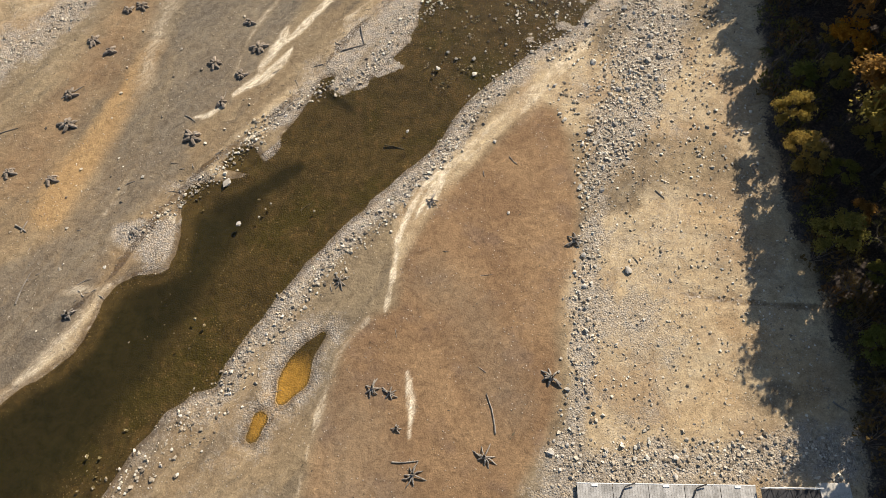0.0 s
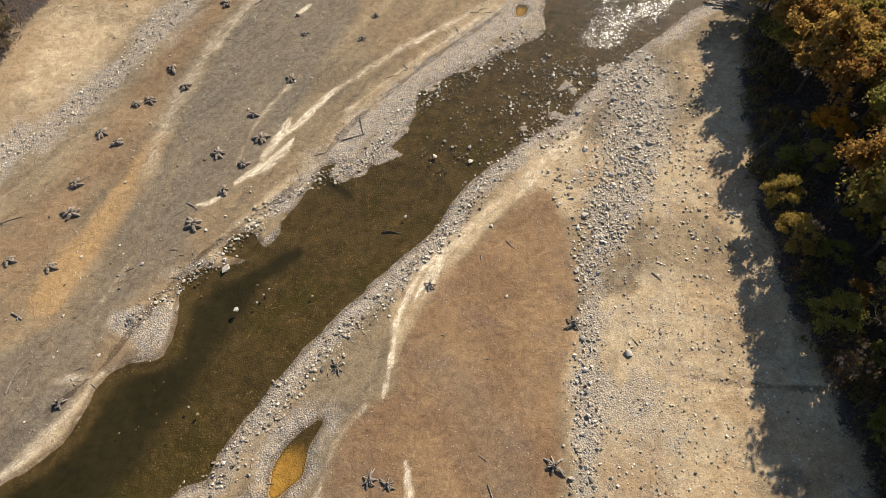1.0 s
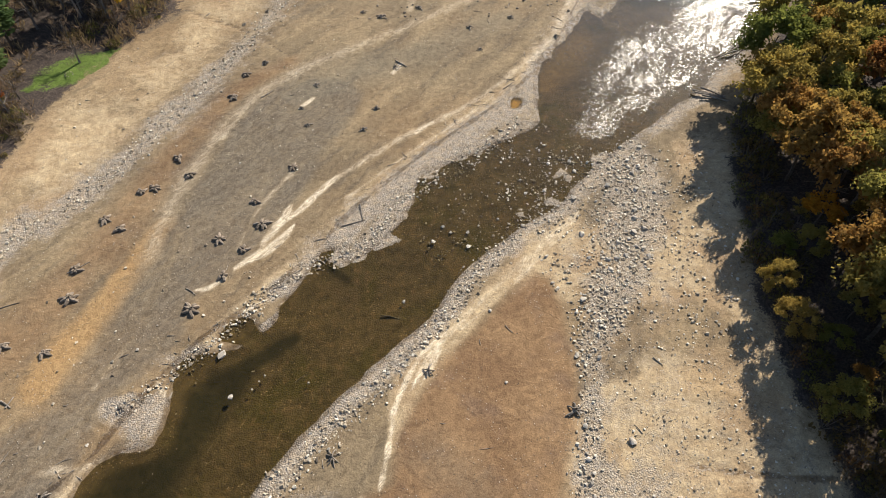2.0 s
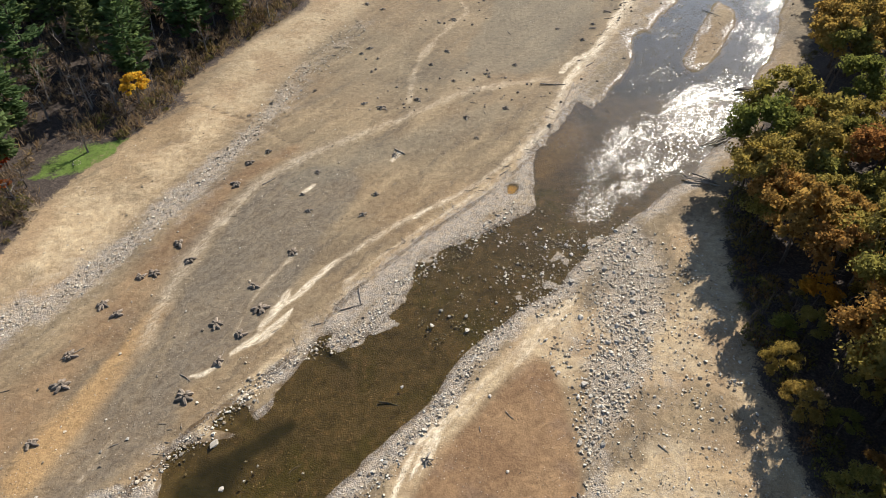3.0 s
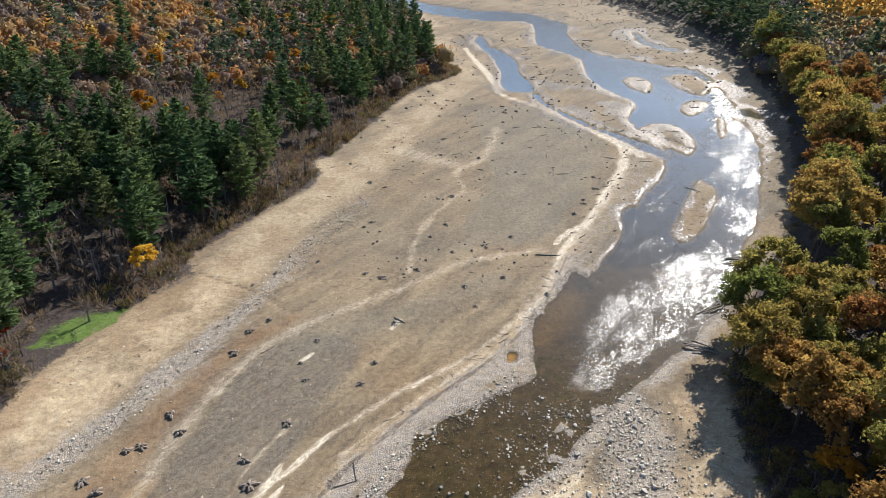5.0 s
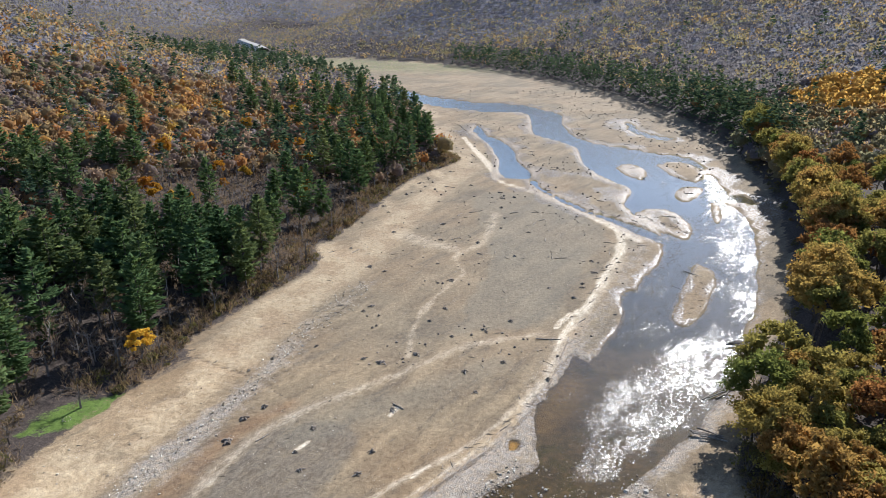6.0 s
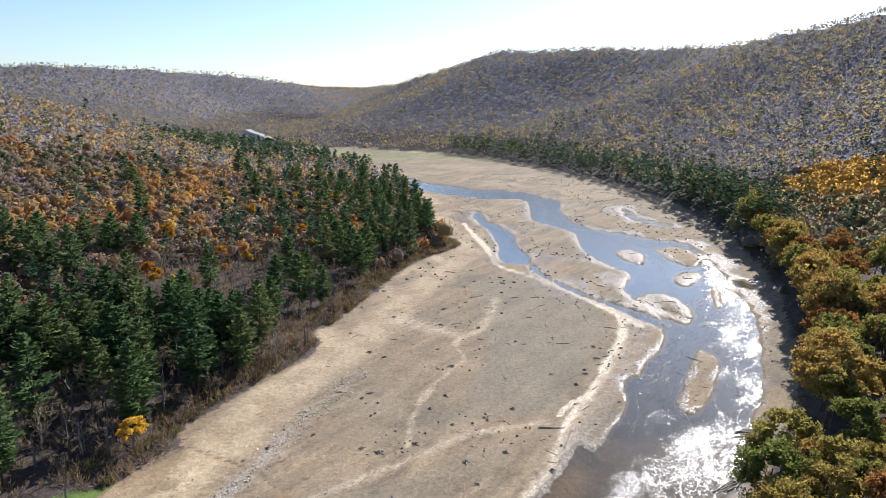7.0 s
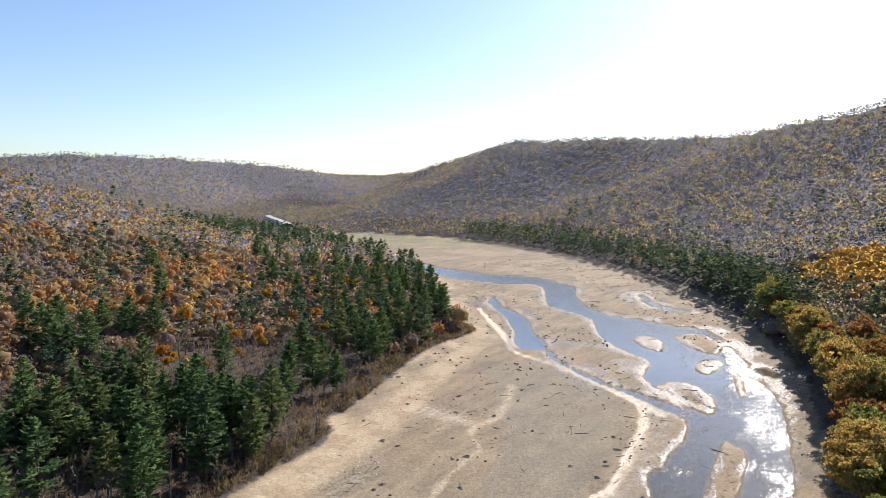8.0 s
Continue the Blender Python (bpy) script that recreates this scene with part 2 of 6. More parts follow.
# ---------------------------------------------------------------- materials
class Nodes:
    """A short way to write node materials."""

    def __init__(self, name):
        self.mat = bpy.data.materials.new(name)
        self.mat.use_nodes = True
        self.tree = self.mat.node_tree
        self.bsdf = self.tree.nodes["Principled BSDF"]
        self.out = self.tree.nodes["Material Output"]
        self.coord = self.add("ShaderNodeTexCoord").outputs["Object"]

    def add(self, kind, **props):
        n = self.tree.nodes.new(kind)
        for k, v in props.items():
            setattr(n, k, v)
        return n

    def put(self, socket, value):
        if isinstance(value, bpy.types.NodeSocket):
            self.tree.links.new(value, socket)
        elif isinstance(value, (tuple, list)) and len(value) == 3 and socket.type == "RGBA":
            socket.default_value = (*value, 1)
        else:
            socket.default_value = value

    def noise(self, scale, detail=4, rough=0.55, coord=None):
        n = self.add("ShaderNodeTexNoise")
        self.put(n.inputs["Vector"], coord or self.coord)
        n.inputs["Scale"].default_value, n.inputs["Detail"].default_value, n.inputs["Roughness"].default_value = scale, detail, rough
        return n.outputs["Fac"]

    def cells(self, scale, feature="F1", out="Distance", coord=None):
        n = self.add("ShaderNodeTexVoronoi", feature=feature)
        self.put(n.inputs["Vector"], coord or self.coord)
        n.inputs["Scale"].default_value = scale
        return n.outputs[out]

    def mix(self, fac, a, b, how="MIX"):
        n = self.add("ShaderNodeMix", data_type="RGBA", blend_type=how)
        self.put(n.inputs[0], fac)
        self.put(n.inputs[6], a)
        self.put(n.inputs[7], b)
        return n.outputs[2]

    def calc(self, how, a, b=0.0, c=0.0):
        n = self.add("ShaderNodeMath", operation=how)
        for s, v in zip(n.inputs, (a, b, c)):
            self.put(s, v)
        return n.outputs[0]

    def ramp(self, fac, stops, hard=False):
        n = self.add("ShaderNodeValToRGB")
        e = n.color_ramp.elements
        n.color_ramp.interpolation = "CONSTANT" if hard else "LINEAR"
        while len(e) < len(stops):
            e.new(0.5)
        for k, (p, c) in zip(e, stops):
            k.position, k.color = p, (*c, 1)
        self.put(n.inputs[0], fac)
        return n.outputs[0]

    def span(self, v, a, b, lo=0.0, hi=1.0):
        n = self.add("ShaderNodeMapRange")
        n.interpolation_type = "SMOOTHSTEP"
        for s, q in zip(n.inputs, (v, a, b, lo, hi)):
            self.put(s, q)
        return n.outputs[0]

    def bump(self, height_in, strength, distance, normal=None):
        n = self.add("ShaderNodeBump")
        self.put(n.inputs["Height"], height_in)
        n.inputs["Strength"].default_value, n.inputs["Distance"].default_value = strength, distance
        if normal:
            self.put(n.inputs["Normal"], normal)
        return n.outputs[0]

    def attr(self, name):
        return self.add("ShaderNodeAttribute", attribute_name=name)

    def chance(self):
        return self.add("ShaderNodeObjectInfo").outputs["Random"]

    def finish(self, colour, rough=0.85, normal=None, metal=0.0, spec=0.3):
        self.put(self.bsdf.inputs["Base Color"], colour)
        self.put(self.bsdf.inputs["Roughness"], rough)
        self.put(self.bsdf.inputs["Metallic"], metal)
        self.put(self.bsdf.inputs["Specular IOR Level"], spec)
        if normal:
            self.put(self.bsdf.inputs["Normal"], normal)
        return self.mat


def ground_material():
    n = Nodes("valley_ground")
    one, two, three = (n.add("ShaderNodeSeparateColor") for _ in range(3))
    for sep, name in ((one, "zone_a"), (two, "zone_b"), (three, "zone_c")):
        n.put(sep.inputs[0], n.attr(name).outputs["Color"])
    sand, gravel, fan = one.outputs
    pale, wet, silt = two.outputs
    floor, grass, rust = three.outputs
    four = n.add("ShaderNodeSeparateColor")
    n.put(four.inputs[0], n.attr("zone_d").outputs["Color"])
    track, slate, canopy = four.outputs
    # noises bent by a broader one, and streaks that run with the old current
    warp = n.add("ShaderNodeVectorMath", operation="MULTIPLY_ADD")
    wn_ = n.add("ShaderNodeTexNoise")
    n.put(wn_.inputs["Vector"], n.coord)
    wn_.inputs["Scale"].default_value, wn_.inputs["Detail"].default_value = 0.35, 4
    n.put(warp.inputs[0], wn_.outputs["Color"])
    warp.inputs[1].default_value = (3.0, 3.0, 0.0)
    n.put(warp.inputs[2], n.coord)
    bent = warp.outputs[0]
    turn = n.add("ShaderNodeMapping")
    turn.inputs["Rotation"].default_value = (0, 0, radians(-54))
    n.put(turn.inputs["Vector"], bent)
    squash = n.add("ShaderNodeMapping")
    squash.inputs["Scale"].default_value = (0.17, 1.0, 1.0)
    n.put(squash.inputs["Vector"], turn.outputs[0])
    streak = n.noise(0.55, 5, 0.6, squash.outputs[0])
    thread = n.noise(2.2, 4, 0.6, squash.outputs[0])
    fine, mid, broad, huge = n.noise(3.2, 6, 0.65), n.noise(0.45, 5, 0.6, bent), n.noise(0.09, 5, 0.55, bent), n.noise(0.02, 3)
    grit = n.noise(5.5, 4, 0.75)
    blotch = n.noise(1.1, 6, 0.68, bent)
    drift = n.noise(0.17, 6, 0.62, squash.outputs[0])

    def edged(mask, by=0.35, lo=0.35, hi=0.65):
        """A zone whose border frays by the finer noises."""
        v = n.calc("ADD", n.calc("MULTIPLY", fine, 0.35), n.calc("ADD", n.calc("MULTIPLY", mid, 0.35), n.calc("MULTIPLY", streak, 0.3)))
        v = n.calc("ADD", mask, n.calc("MULTIPLY", n.calc("SUBTRACT", v, 0.5), by * 3.4))
        return n.span(v, lo, hi)

    col = n.mix(n.span(broad, 0.3, 0.7), (0.165, 0.124, 0.078), (0.235, 0.18, 0.112))
    col = n.mix(n.calc("MULTIPLY", n.span(huge, 0.4, 0.65), 0.6), col, (0.26, 0.172, 0.092))
    col = n.mix(n.calc("MULTIPLY", n.span(drift, 0.5, 0.62), 0.5), col, (0.33, 0.25, 0.15))
    col = n.mix(n.calc("MULTIPLY", n.span(drift, 0.47, 0.37), 0.5), col, (0.105, 0.087, 0.066))
    col = n.mix(n.calc("MULTIPLY", n.span(streak, 0.52, 0.75), 0.55), col, (0.30, 0.225, 0.13))
    col = n.mix(n.calc("MULTIPLY", n.span(streak, 0.46, 0.3), 0.45), col, (0.115, 0.096, 0.07))
    col = n.mix(n.calc("MULTIPLY", n.span(thread, 0.55, 0.75), 0.3), col, (0.29, 0.235, 0.16))
    sandy = n.mix(n.span(mid, 0.3, 0.7), (0.37, 0.275, 0.165), (0.46, 0.36, 0.228))
    sandy = n.mix(n.calc("MULTIPLY", n.span(broad, 0.45, 0.62), 0.7), sandy, (0.275, 0.185, 0.105))
    col = n.mix(edged(sand, 0.4, 0.25, 0.85), col, sandy)
    muddy = n.mix(n.span(broad, 0.35, 0.7), (0.185, 0.112, 0.06), (0.27, 0.172, 0.092))
    muddy = n.mix(n.calc("MULTIPLY", n.span(n.noise(0.16, 3), 0.5, 0.68), 0.5), muddy, (0.155, 0.105, 0.075))
    col = n.mix(edged(fan, 0.25, 0.25, 0.85), col, muddy)
    col = n.mix(n.calc("MULTIPLY", edged(rust, 0.5, 0.3, 1.0), 0.7), col, n.mix(mid, (0.36, 0.205, 0.085), (0.42, 0.28, 0.13)))
    grey = n.mix(n.span(thread, 0.3, 0.7), (0.105, 0.088, 0.068), (0.17, 0.146, 0.115))
    col = n.mix(n.calc("MULTIPLY", edged(track, 0.45, 0.3, 0.95), 0.75), col, grey)
    col = n.mix(n.calc("MULTIPLY", edged(slate, 0.25, 0.2, 0.95), 0.66), col, n.mix(broad, (0.15, 0.13, 0.096), (0.215, 0.186, 0.136)))
    # loose stone: every cell a stone of its own shade, with dark joints
    stones = n.ramp(n.cells(4.6, out="Color"), [(0.0, (0.12, 0.105, 0.09)), (0.4, (0.31, 0.28, 0.24)), (0.75, (0.44, 0.405, 0.36)), (1.0, (0.66, 0.62, 0.56))])
    stones = n.mix(n.span(n.cells(4.6, "DISTANCE_TO_EDGE"), 0.08, 0.0), stones, (0.06, 0.048, 0.035))
    pebbles = n.ramp(n.cells(11.0, out="Color"), [(0.0, (0.1, 0.088, 0.075)), (0.5, (0.34, 0.305, 0.26)), (1.0, (0.64, 0.6, 0.54))])
    gcol = n.mix(n.span(n.noise(0.7, 4), 0.42, 0.58), stones, pebbles)
    gcol = n.mix(n.span(blotch, 0.4, 0.62, 0.08, 0.5), gcol, n.mix(broad, (0.28, 0.20, 0.12), (0.40, 0.30, 0.19)))
    gmask = edged(gravel, 0.6, 0.22, 0.72)
    col = n.mix(n.calc("MULTIPLY", gmask, 0.85), col, gcol)
    fibre = n.noise(6.5, 4, 0.6, squash.outputs[0])
    chalk = n.mix(n.calc("MULTIPLY", n.span(pale, 0.35, 0.9), n.span(thread, 0.3, 0.6, 0.25, 1.0)), (0.4, 0.3, 0.185), (0.78, 0.68, 0.52))
    col = n.mix(n.calc("MULTIPLY", edged(pale, 0.55, 0.2, 1.15), n.span(fibre, 0.36, 0.56, 0.3, 0.95)), col, chalk)
    # small litter of pebbles on the dry bed
    dots = n.span(n.cells(1.7), 0.17, 0.09)
    dots = n.calc("MULTIPLY", dots, n.span(n.noise(0.16, 3), 0.42, 0.6))
    col = n.mix(dots, col, (0.40, 0.34, 0.27))
    scree = n.calc("MULTIPLY", n.span(n.cells(3.4, coord=bent), 0.26, 0.16), n.calc("MULTIPLY", n.span(n.noise(0.4, 4, 0.7), 0.44, 0.6), n.span(n.calc("ADD", gravel, n.calc("MULTIPLY", sand, 0.5)), 0.15, 0.5)))
    col = n.mix(scree, col, n.ramp(n.cells(3.4, out="Color", coord=bent), [(0.0, (0.22, 0.17, 0.12)), (0.6, (0.42, 0.35, 0.26)), (1.0, (0.62, 0.55, 0.45))]))
    dim = n.span(n.cells(1.1, coord=bent), 0.12, 0.06)
    col = n.mix(n.calc("MULTIPLY", dim, n.span(n.noise(0.11, 3), 0.45, 0.6)), col, (0.06, 0.047, 0.035))
    # forest litter, its colour darkened to stand in for shade under the trees
    col = n.mix(edged(floor, 1.1, 0.3, 0.6), col, n.ramp(fine, [(0.25, (0.025, 0.02, 0.018)), (0.5, (0.055, 0.044, 0.038)), (0.62, (0.10, 0.075, 0.06)), (0.75, (0.055, 0.048, 0.043))]))
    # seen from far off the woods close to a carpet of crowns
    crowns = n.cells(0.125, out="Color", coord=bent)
    # the carpet's blue-grey is partly distance haze set into the crowns' colour
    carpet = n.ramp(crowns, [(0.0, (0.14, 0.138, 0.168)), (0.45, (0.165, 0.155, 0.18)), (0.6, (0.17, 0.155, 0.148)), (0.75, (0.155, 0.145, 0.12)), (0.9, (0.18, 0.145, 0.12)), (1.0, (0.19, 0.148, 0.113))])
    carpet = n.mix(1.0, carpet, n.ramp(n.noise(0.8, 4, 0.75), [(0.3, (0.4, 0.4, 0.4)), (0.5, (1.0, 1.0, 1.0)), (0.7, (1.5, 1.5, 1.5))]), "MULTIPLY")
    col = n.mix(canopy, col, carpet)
    col = n.mix(edged(grass, 1.1, 0.4, 0.9), col, n.mix(fine, (0.06, 0.105, 0.018), (0.13, 0.18, 0.04)))
    dark = n.mix(1.0, col, (0.50, 0.46, 0.42), "MULTIPLY")
    wetter = edged(wet, 0.45, 0.35, 0.8)
    col = n.mix(wetter, col, dark)
    bed = n.mix(n.span(mid, 0.3, 0.7), (0.115, 0.09, 0.05), (0.19, 0.143, 0.08))
    bed = n.mix(n.calc("MULTIPLY", n.span(broad, 0.48, 0.64), 0.8), bed, (0.115, 0.1, 0.034))
    bed = n.mix(n.span(n.noise(0.8, 5, 0.7, bent), 0.5, 0.7), bed, (0.235, 0.162, 0.085))
    bed = n.mix(n.calc("MULTIPLY", n.span(n.cells(2.4), 0.22, 0.12), n.span(n.noise(0.3, 3), 0.42, 0.6)), bed, (0.55, 0.42, 0.26))
    bed = n.mix(n.calc("MULTIPLY", n.span(n.cells(5.0), 0.22, 0.1), n.span(n.noise(0.2, 3), 0.35, 0.55)), bed, (0.44, 0.32, 0.18))
    deep = n.span(silt, 0.55, 1.0)
    bed = n.mix(deep, bed, n.mix(mid, (0.035, 0.036, 0.018), (0.085, 0.07, 0.032)))
    bed = n.mix(rust, bed, (0.80, 0.50, 0.17))
    col = n.mix(n.span(silt, 0.0, 0.35), col, bed)
    speckle = n.ramp(grit, [(0.3, (0.62, 0.61, 0.6)), (0.5, (1.0, 1.0, 1.0)), (0.7, (1.36, 1.36, 1.33))])
    col = n.mix(n.calc("MULTIPLY", n.span(silt, 0.5, 0.0), 0.85), col, n.mix(1.0, col, speckle, "MULTIPLY"))
    mottle = n.ramp(blotch, [(0.3, (0.7, 0.69, 0.67)), (0.5, (1.0, 1.0, 1.0)), (0.68, (1.25, 1.25, 1.22))])
    col = n.mix(n.calc("SUBTRACT", 1.0, n.calc("MULTIPLY", canopy, 0.8)), col, n.mix(1.0, col, mottle, "MULTIPLY"))
    shine = n.calc("MULTIPLY", n.calc("MULTIPLY", wetter, n.span(silt, 0.12, 0.0)), n.span(n.noise(1.5, 5, 0.7), 0.42, 0.6))
    rough = n.calc("MULTIPLY_ADD", shine, -0.62, 0.95)
    relief = n.calc("ADD", n.calc("MULTIPLY", n.cells(4.6), n.calc("MULTIPLY", gmask, -0.12)), n.calc("ADD", n.calc("MULTIPLY", fine, 0.06), n.calc("MULTIPLY", grit, 0.035)))
    relief = n.calc("ADD", relief, n.calc("MULTIPLY", n.calc("ADD", scree, dots), 0.13))
    relief = n.calc("MULTIPLY", n.calc("ADD", relief, n.calc("ADD", n.calc("MULTIPLY", mid, 0.16), n.calc("MULTIPLY", blotch, 0.06))), n.calc("MULTIPLY_ADD", silt, -0.9, 1.0))
    swell = n.calc("MULTIPLY", n.calc("MULTIPLY", n.cells(0.125, coord=bent), -5.0), canopy)
    swell = n.calc("ADD", swell, n.calc("MULTIPLY", n.calc("MULTIPLY", n.noise(0.5, 4, 0.7), 2.0), canopy))
    return n.finish(col, rough, n.bump(n.calc("ADD", relief, swell), 0.9, 1.0), spec=n.calc("MULTIPLY_ADD", shine, 0.5, 0.2))


def water_material():
    n = Nodes("river_water")
    n.tree.nodes.remove(n.bsdf)
    long_, big, small = n.noise(0.6, 2, 0.5), n.noise(2.2, 3, 0.55), n.noise(9.0, 2, 0.6)
    chop = n.attr("chop").outputs["Fac"]
    flow = n.add("ShaderNodeMapping")
    flow.inputs["Rotation"].default_value = (0, 0, radians(-52))
    n.put(flow.inputs["Vector"], n.coord)
    lean_ = n.add("ShaderNodeMapping")
    lean_.inputs["Scale"].default_value = (0.4, 1.0, 1.0)
    n.put(lean_.inputs["Vector"], flow.outputs[0])
    patches = n.calc("ADD", n.calc("MULTIPLY", n.noise(0.16, 4, 0.6, lean_.outputs[0]), 0.6), n.calc("MULTIPLY", n.noise(0.8, 8, 0.85, lean_.outputs[0]), 1.2))
    breeze = n.attr("breeze").outputs["Fac"]
    chop = n.span(n.calc("MULTIPLY_ADD", chop, 1.05, n.calc("MULTIPLY_ADD", n.noise(2.2, 6, 0.8), 1.8, patches)), 2.76, 2.88)
    ruffle = n.calc("MULTIPLY", n.calc("ADD", n.calc("MULTIPLY", big, 0.07), n.calc("MULTIPLY", small, 0.03)), n.calc("MULTIPLY_ADD", breeze, 0.62, n.calc("MULTIPLY_ADD", chop, 0.97, 0.012)))
    h = n.calc("ADD", ruffle, n.calc("MULTIPLY", long_, 0.002))
    normal = n.bump(h, 1.0, 1.0)
    gloss = n.add("ShaderNodeBsdfGlossy")
    n.put(gloss.inputs["Color"], (1, 1, 1))
    n.put(gloss.inputs["Roughness"], n.calc("MULTIPLY_ADD", breeze, 0.12, n.calc("MULTIPLY_ADD", chop, 0.2, 0.06)))
    n.put(gloss.inputs["Normal"], normal)
    clear = n.add("ShaderNodeBsdfTransparent")
    n.put(clear.inputs["Color"], (0.60, 0.56, 0.42))
    # Schlick's rule for the gloss of water
    facing = n.add("ShaderNodeLayerWeight")
    facing.inputs["Blend"].default_value = 0.5
    n.put(facing.inputs["Normal"], normal)
    fac = n.calc("MULTIPLY_ADD", n.calc("POWER", facing.outputs["Facing"], 3.6), 0.98, 0.02)
    m = n.add("ShaderNodeMixShader")
    n.put(m.inputs[0], fac)
    n.put(m.inputs[1], clear.outputs[0])
    n.put(m.inputs[2], gloss.outputs[0])
    n.put(n.out.inputs[0], m.outputs[0])
    return n.mat


def leaf_material(name, stops, through_light=0.45, by="tree"):
    """Leaves that let light through. stops: the range of colours from tree to tree. by: 'tone' reads the wood's own tone."""
    n = Nodes(name)
    n.tree.nodes.remove(n.bsdf)
    v = n.attr("tone").outputs["Fac"] if by == "tone" else n.chance()
    col = n.ramp(v, stops)
    isl = n.add("ShaderNodeNewGeometry").outputs["Random Per Island"]
    low, high = (0.88, 1.12) if by == "tone" else (0.76, 1.24)
    col = n.mix(1.0, col, n.ramp(isl, [(0.0, (low, low, low)), (1.0, (high, high * 0.985, high * 0.94))]), "MULTIPLY")
    if by == "tone":
        col = n.mix(1.0, col, n.ramp(n.noise(0.9, 4, 0.75), [(0.3, (0.74, 0.74, 0.74)), (0.5, (1.0, 1.0, 1.0)), (0.7, (1.26, 1.26, 1.26))]), "MULTIPLY")
    d, t = n.add("ShaderNodeBsdfDiffuse"), n.add("ShaderNodeBsdfTranslucent")
    n.put(d.inputs[0], col)
    n.put(t.inputs[0], n.mix(1.0, col, (1.15, 1.08, 0.85), "MULTIPLY"))
    m = n.add("ShaderNodeMixShader")
    n.put(m.inputs[0], through_light)
    n.put(m.inputs[1], d.outputs[0])
    n.put(m.inputs[2], t.outputs[0])
    n.put(n.out.inputs[0], m.outputs[0])
    return n.mat


def plain_material(name, a, b, scale=2.0, rough=0.85, bump=0.02, metal=0.0, vary=0.25):
    """A rough surface of two mixed shades, with grain and relief, and a shade of its own for each object."""
    n = Nodes(name)
    col = n.mix(n.span(n.noise(scale, 5), 0.3, 0.7), a, b)
    col = n.mix(1.0, col, n.ramp(n.noise(scale * 7, 4), [(0.3, (0.75, 0.75, 0.75)), (0.7, (1.15, 1.15, 1.15))]), "MULTIPLY")
    col = n.mix(1.0, col, n.ramp(n.chance(), [(0.0, (1 - vary,) * 3), (1.0, (1 + vary,) * 3)]), "MULTIPLY")
    return n.finish(col, rough, n.bump(n.noise(scale * 4, 5), 0.8, bump), metal)


GROUND, WATER = ground_material(), water_material()
PINE = leaf_material("pine_needles", [(0.0, (0.085, 0.14, 0.065)), (0.6, (0.12, 0.18, 0.075)), (1.0, (0.165, 0.2, 0.085))], 0.5)
OAK = leaf_material("autumn_leaves", [(0.0, (0.15, 0.175, 0.052)), (0.3, (0.235, 0.22, 0.07)), (0.55, (0.32, 0.25, 0.08)), (0.8, (0.30, 0.185, 0.066)), (1.0, (0.26, 0.125, 0.052))], 0.55)
GOLD = leaf_material("golden_leaves", [(0.0, (0.44, 0.26, 0.03)), (0.5, (0.40, 0.18, 0.03)), (1.0, (0.40, 0.28, 0.05))])
YELLOW = leaf_material("yellow_leaves", [(0.0, (0.62, 0.40, 0.05)), (1.0, (0.66, 0.46, 0.07))], 0.5)
RED = leaf_material("red_leaves", [(0.0, (0.26, 0.05, 0.02)), (1.0, (0.30, 0.10, 0.03))])
BRUSH = leaf_material("brush_leaves", [(0.0, (0.11, 0.085, 0.045)), (0.5, (0.13, 0.13, 0.04)), (1.0, (0.15, 0.09, 0.045))], 0.35)
WOOD_TONES = leaf_material("woodland_leaves", [(0.0, (0.19, 0.19, 0.125)), (0.25, (0.27, 0.225, 0.135)), (0.5, (0.34, 0.225, 0.115)), (0.75, (0.41, 0.21, 0.08)), (1.0, (0.52, 0.38, 0.1))], 0.6, "tone")
PINE_TONES = leaf_material("far_needles", [(0.0, (0.045, 0.075, 0.048)), (1.0, (0.085, 0.12, 0.062))], 0.35, "tone")
# the blue of the low tones puts distance haze into the twig colour
TWIG_HAZE_TONES = leaf_material("bare_twigs", [(0.0, (0.112, 0.112, 0.148)), (0.4, (0.168, 0.158, 0.19)), (0.6, (0.25, 0.225, 0.24)), (1.0, (0.26, 0.188, 0.14))], 0.65, "tone")
SAPLING = leaf_material("sapling_twigs", [(0.0, (0.17, 0.125, 0.09)), (0.6, (0.235, 0.175, 0.12)), (1.0, (0.27, 0.215, 0.11))], 0.35, "tone")
TWIG = leaf_material("twigs", [(0.0, (0.19, 0.145, 0.11)), (1.0, (0.27, 0.2, 0.145))], 0.35)
BARK = plain_material("bark", (0.075, 0.058, 0.045), (0.15, 0.125, 0.1), 3.0, 0.95, 0.04)
GREY_BARK = plain_material("grey_bark", (0.13, 0.115, 0.1), (0.25, 0.225, 0.2), 3.0, 0.95, 0.03)
STONE = plain_material("river_stone", (0.38, 0.34, 0.28), (0.58, 0.53, 0.46), 1.6, 0.85, 0.03, vary=0.35)
DRIFT = plain_material("driftwood", (0.16, 0.135, 0.11), (0.33, 0.29, 0.24), 3.0, 0.9, 0.02)
STUMP = plain_material("silted_stump", (0.17, 0.135, 0.10), (0.30, 0.245, 0.19), 3.0, 0.95, 0.03)

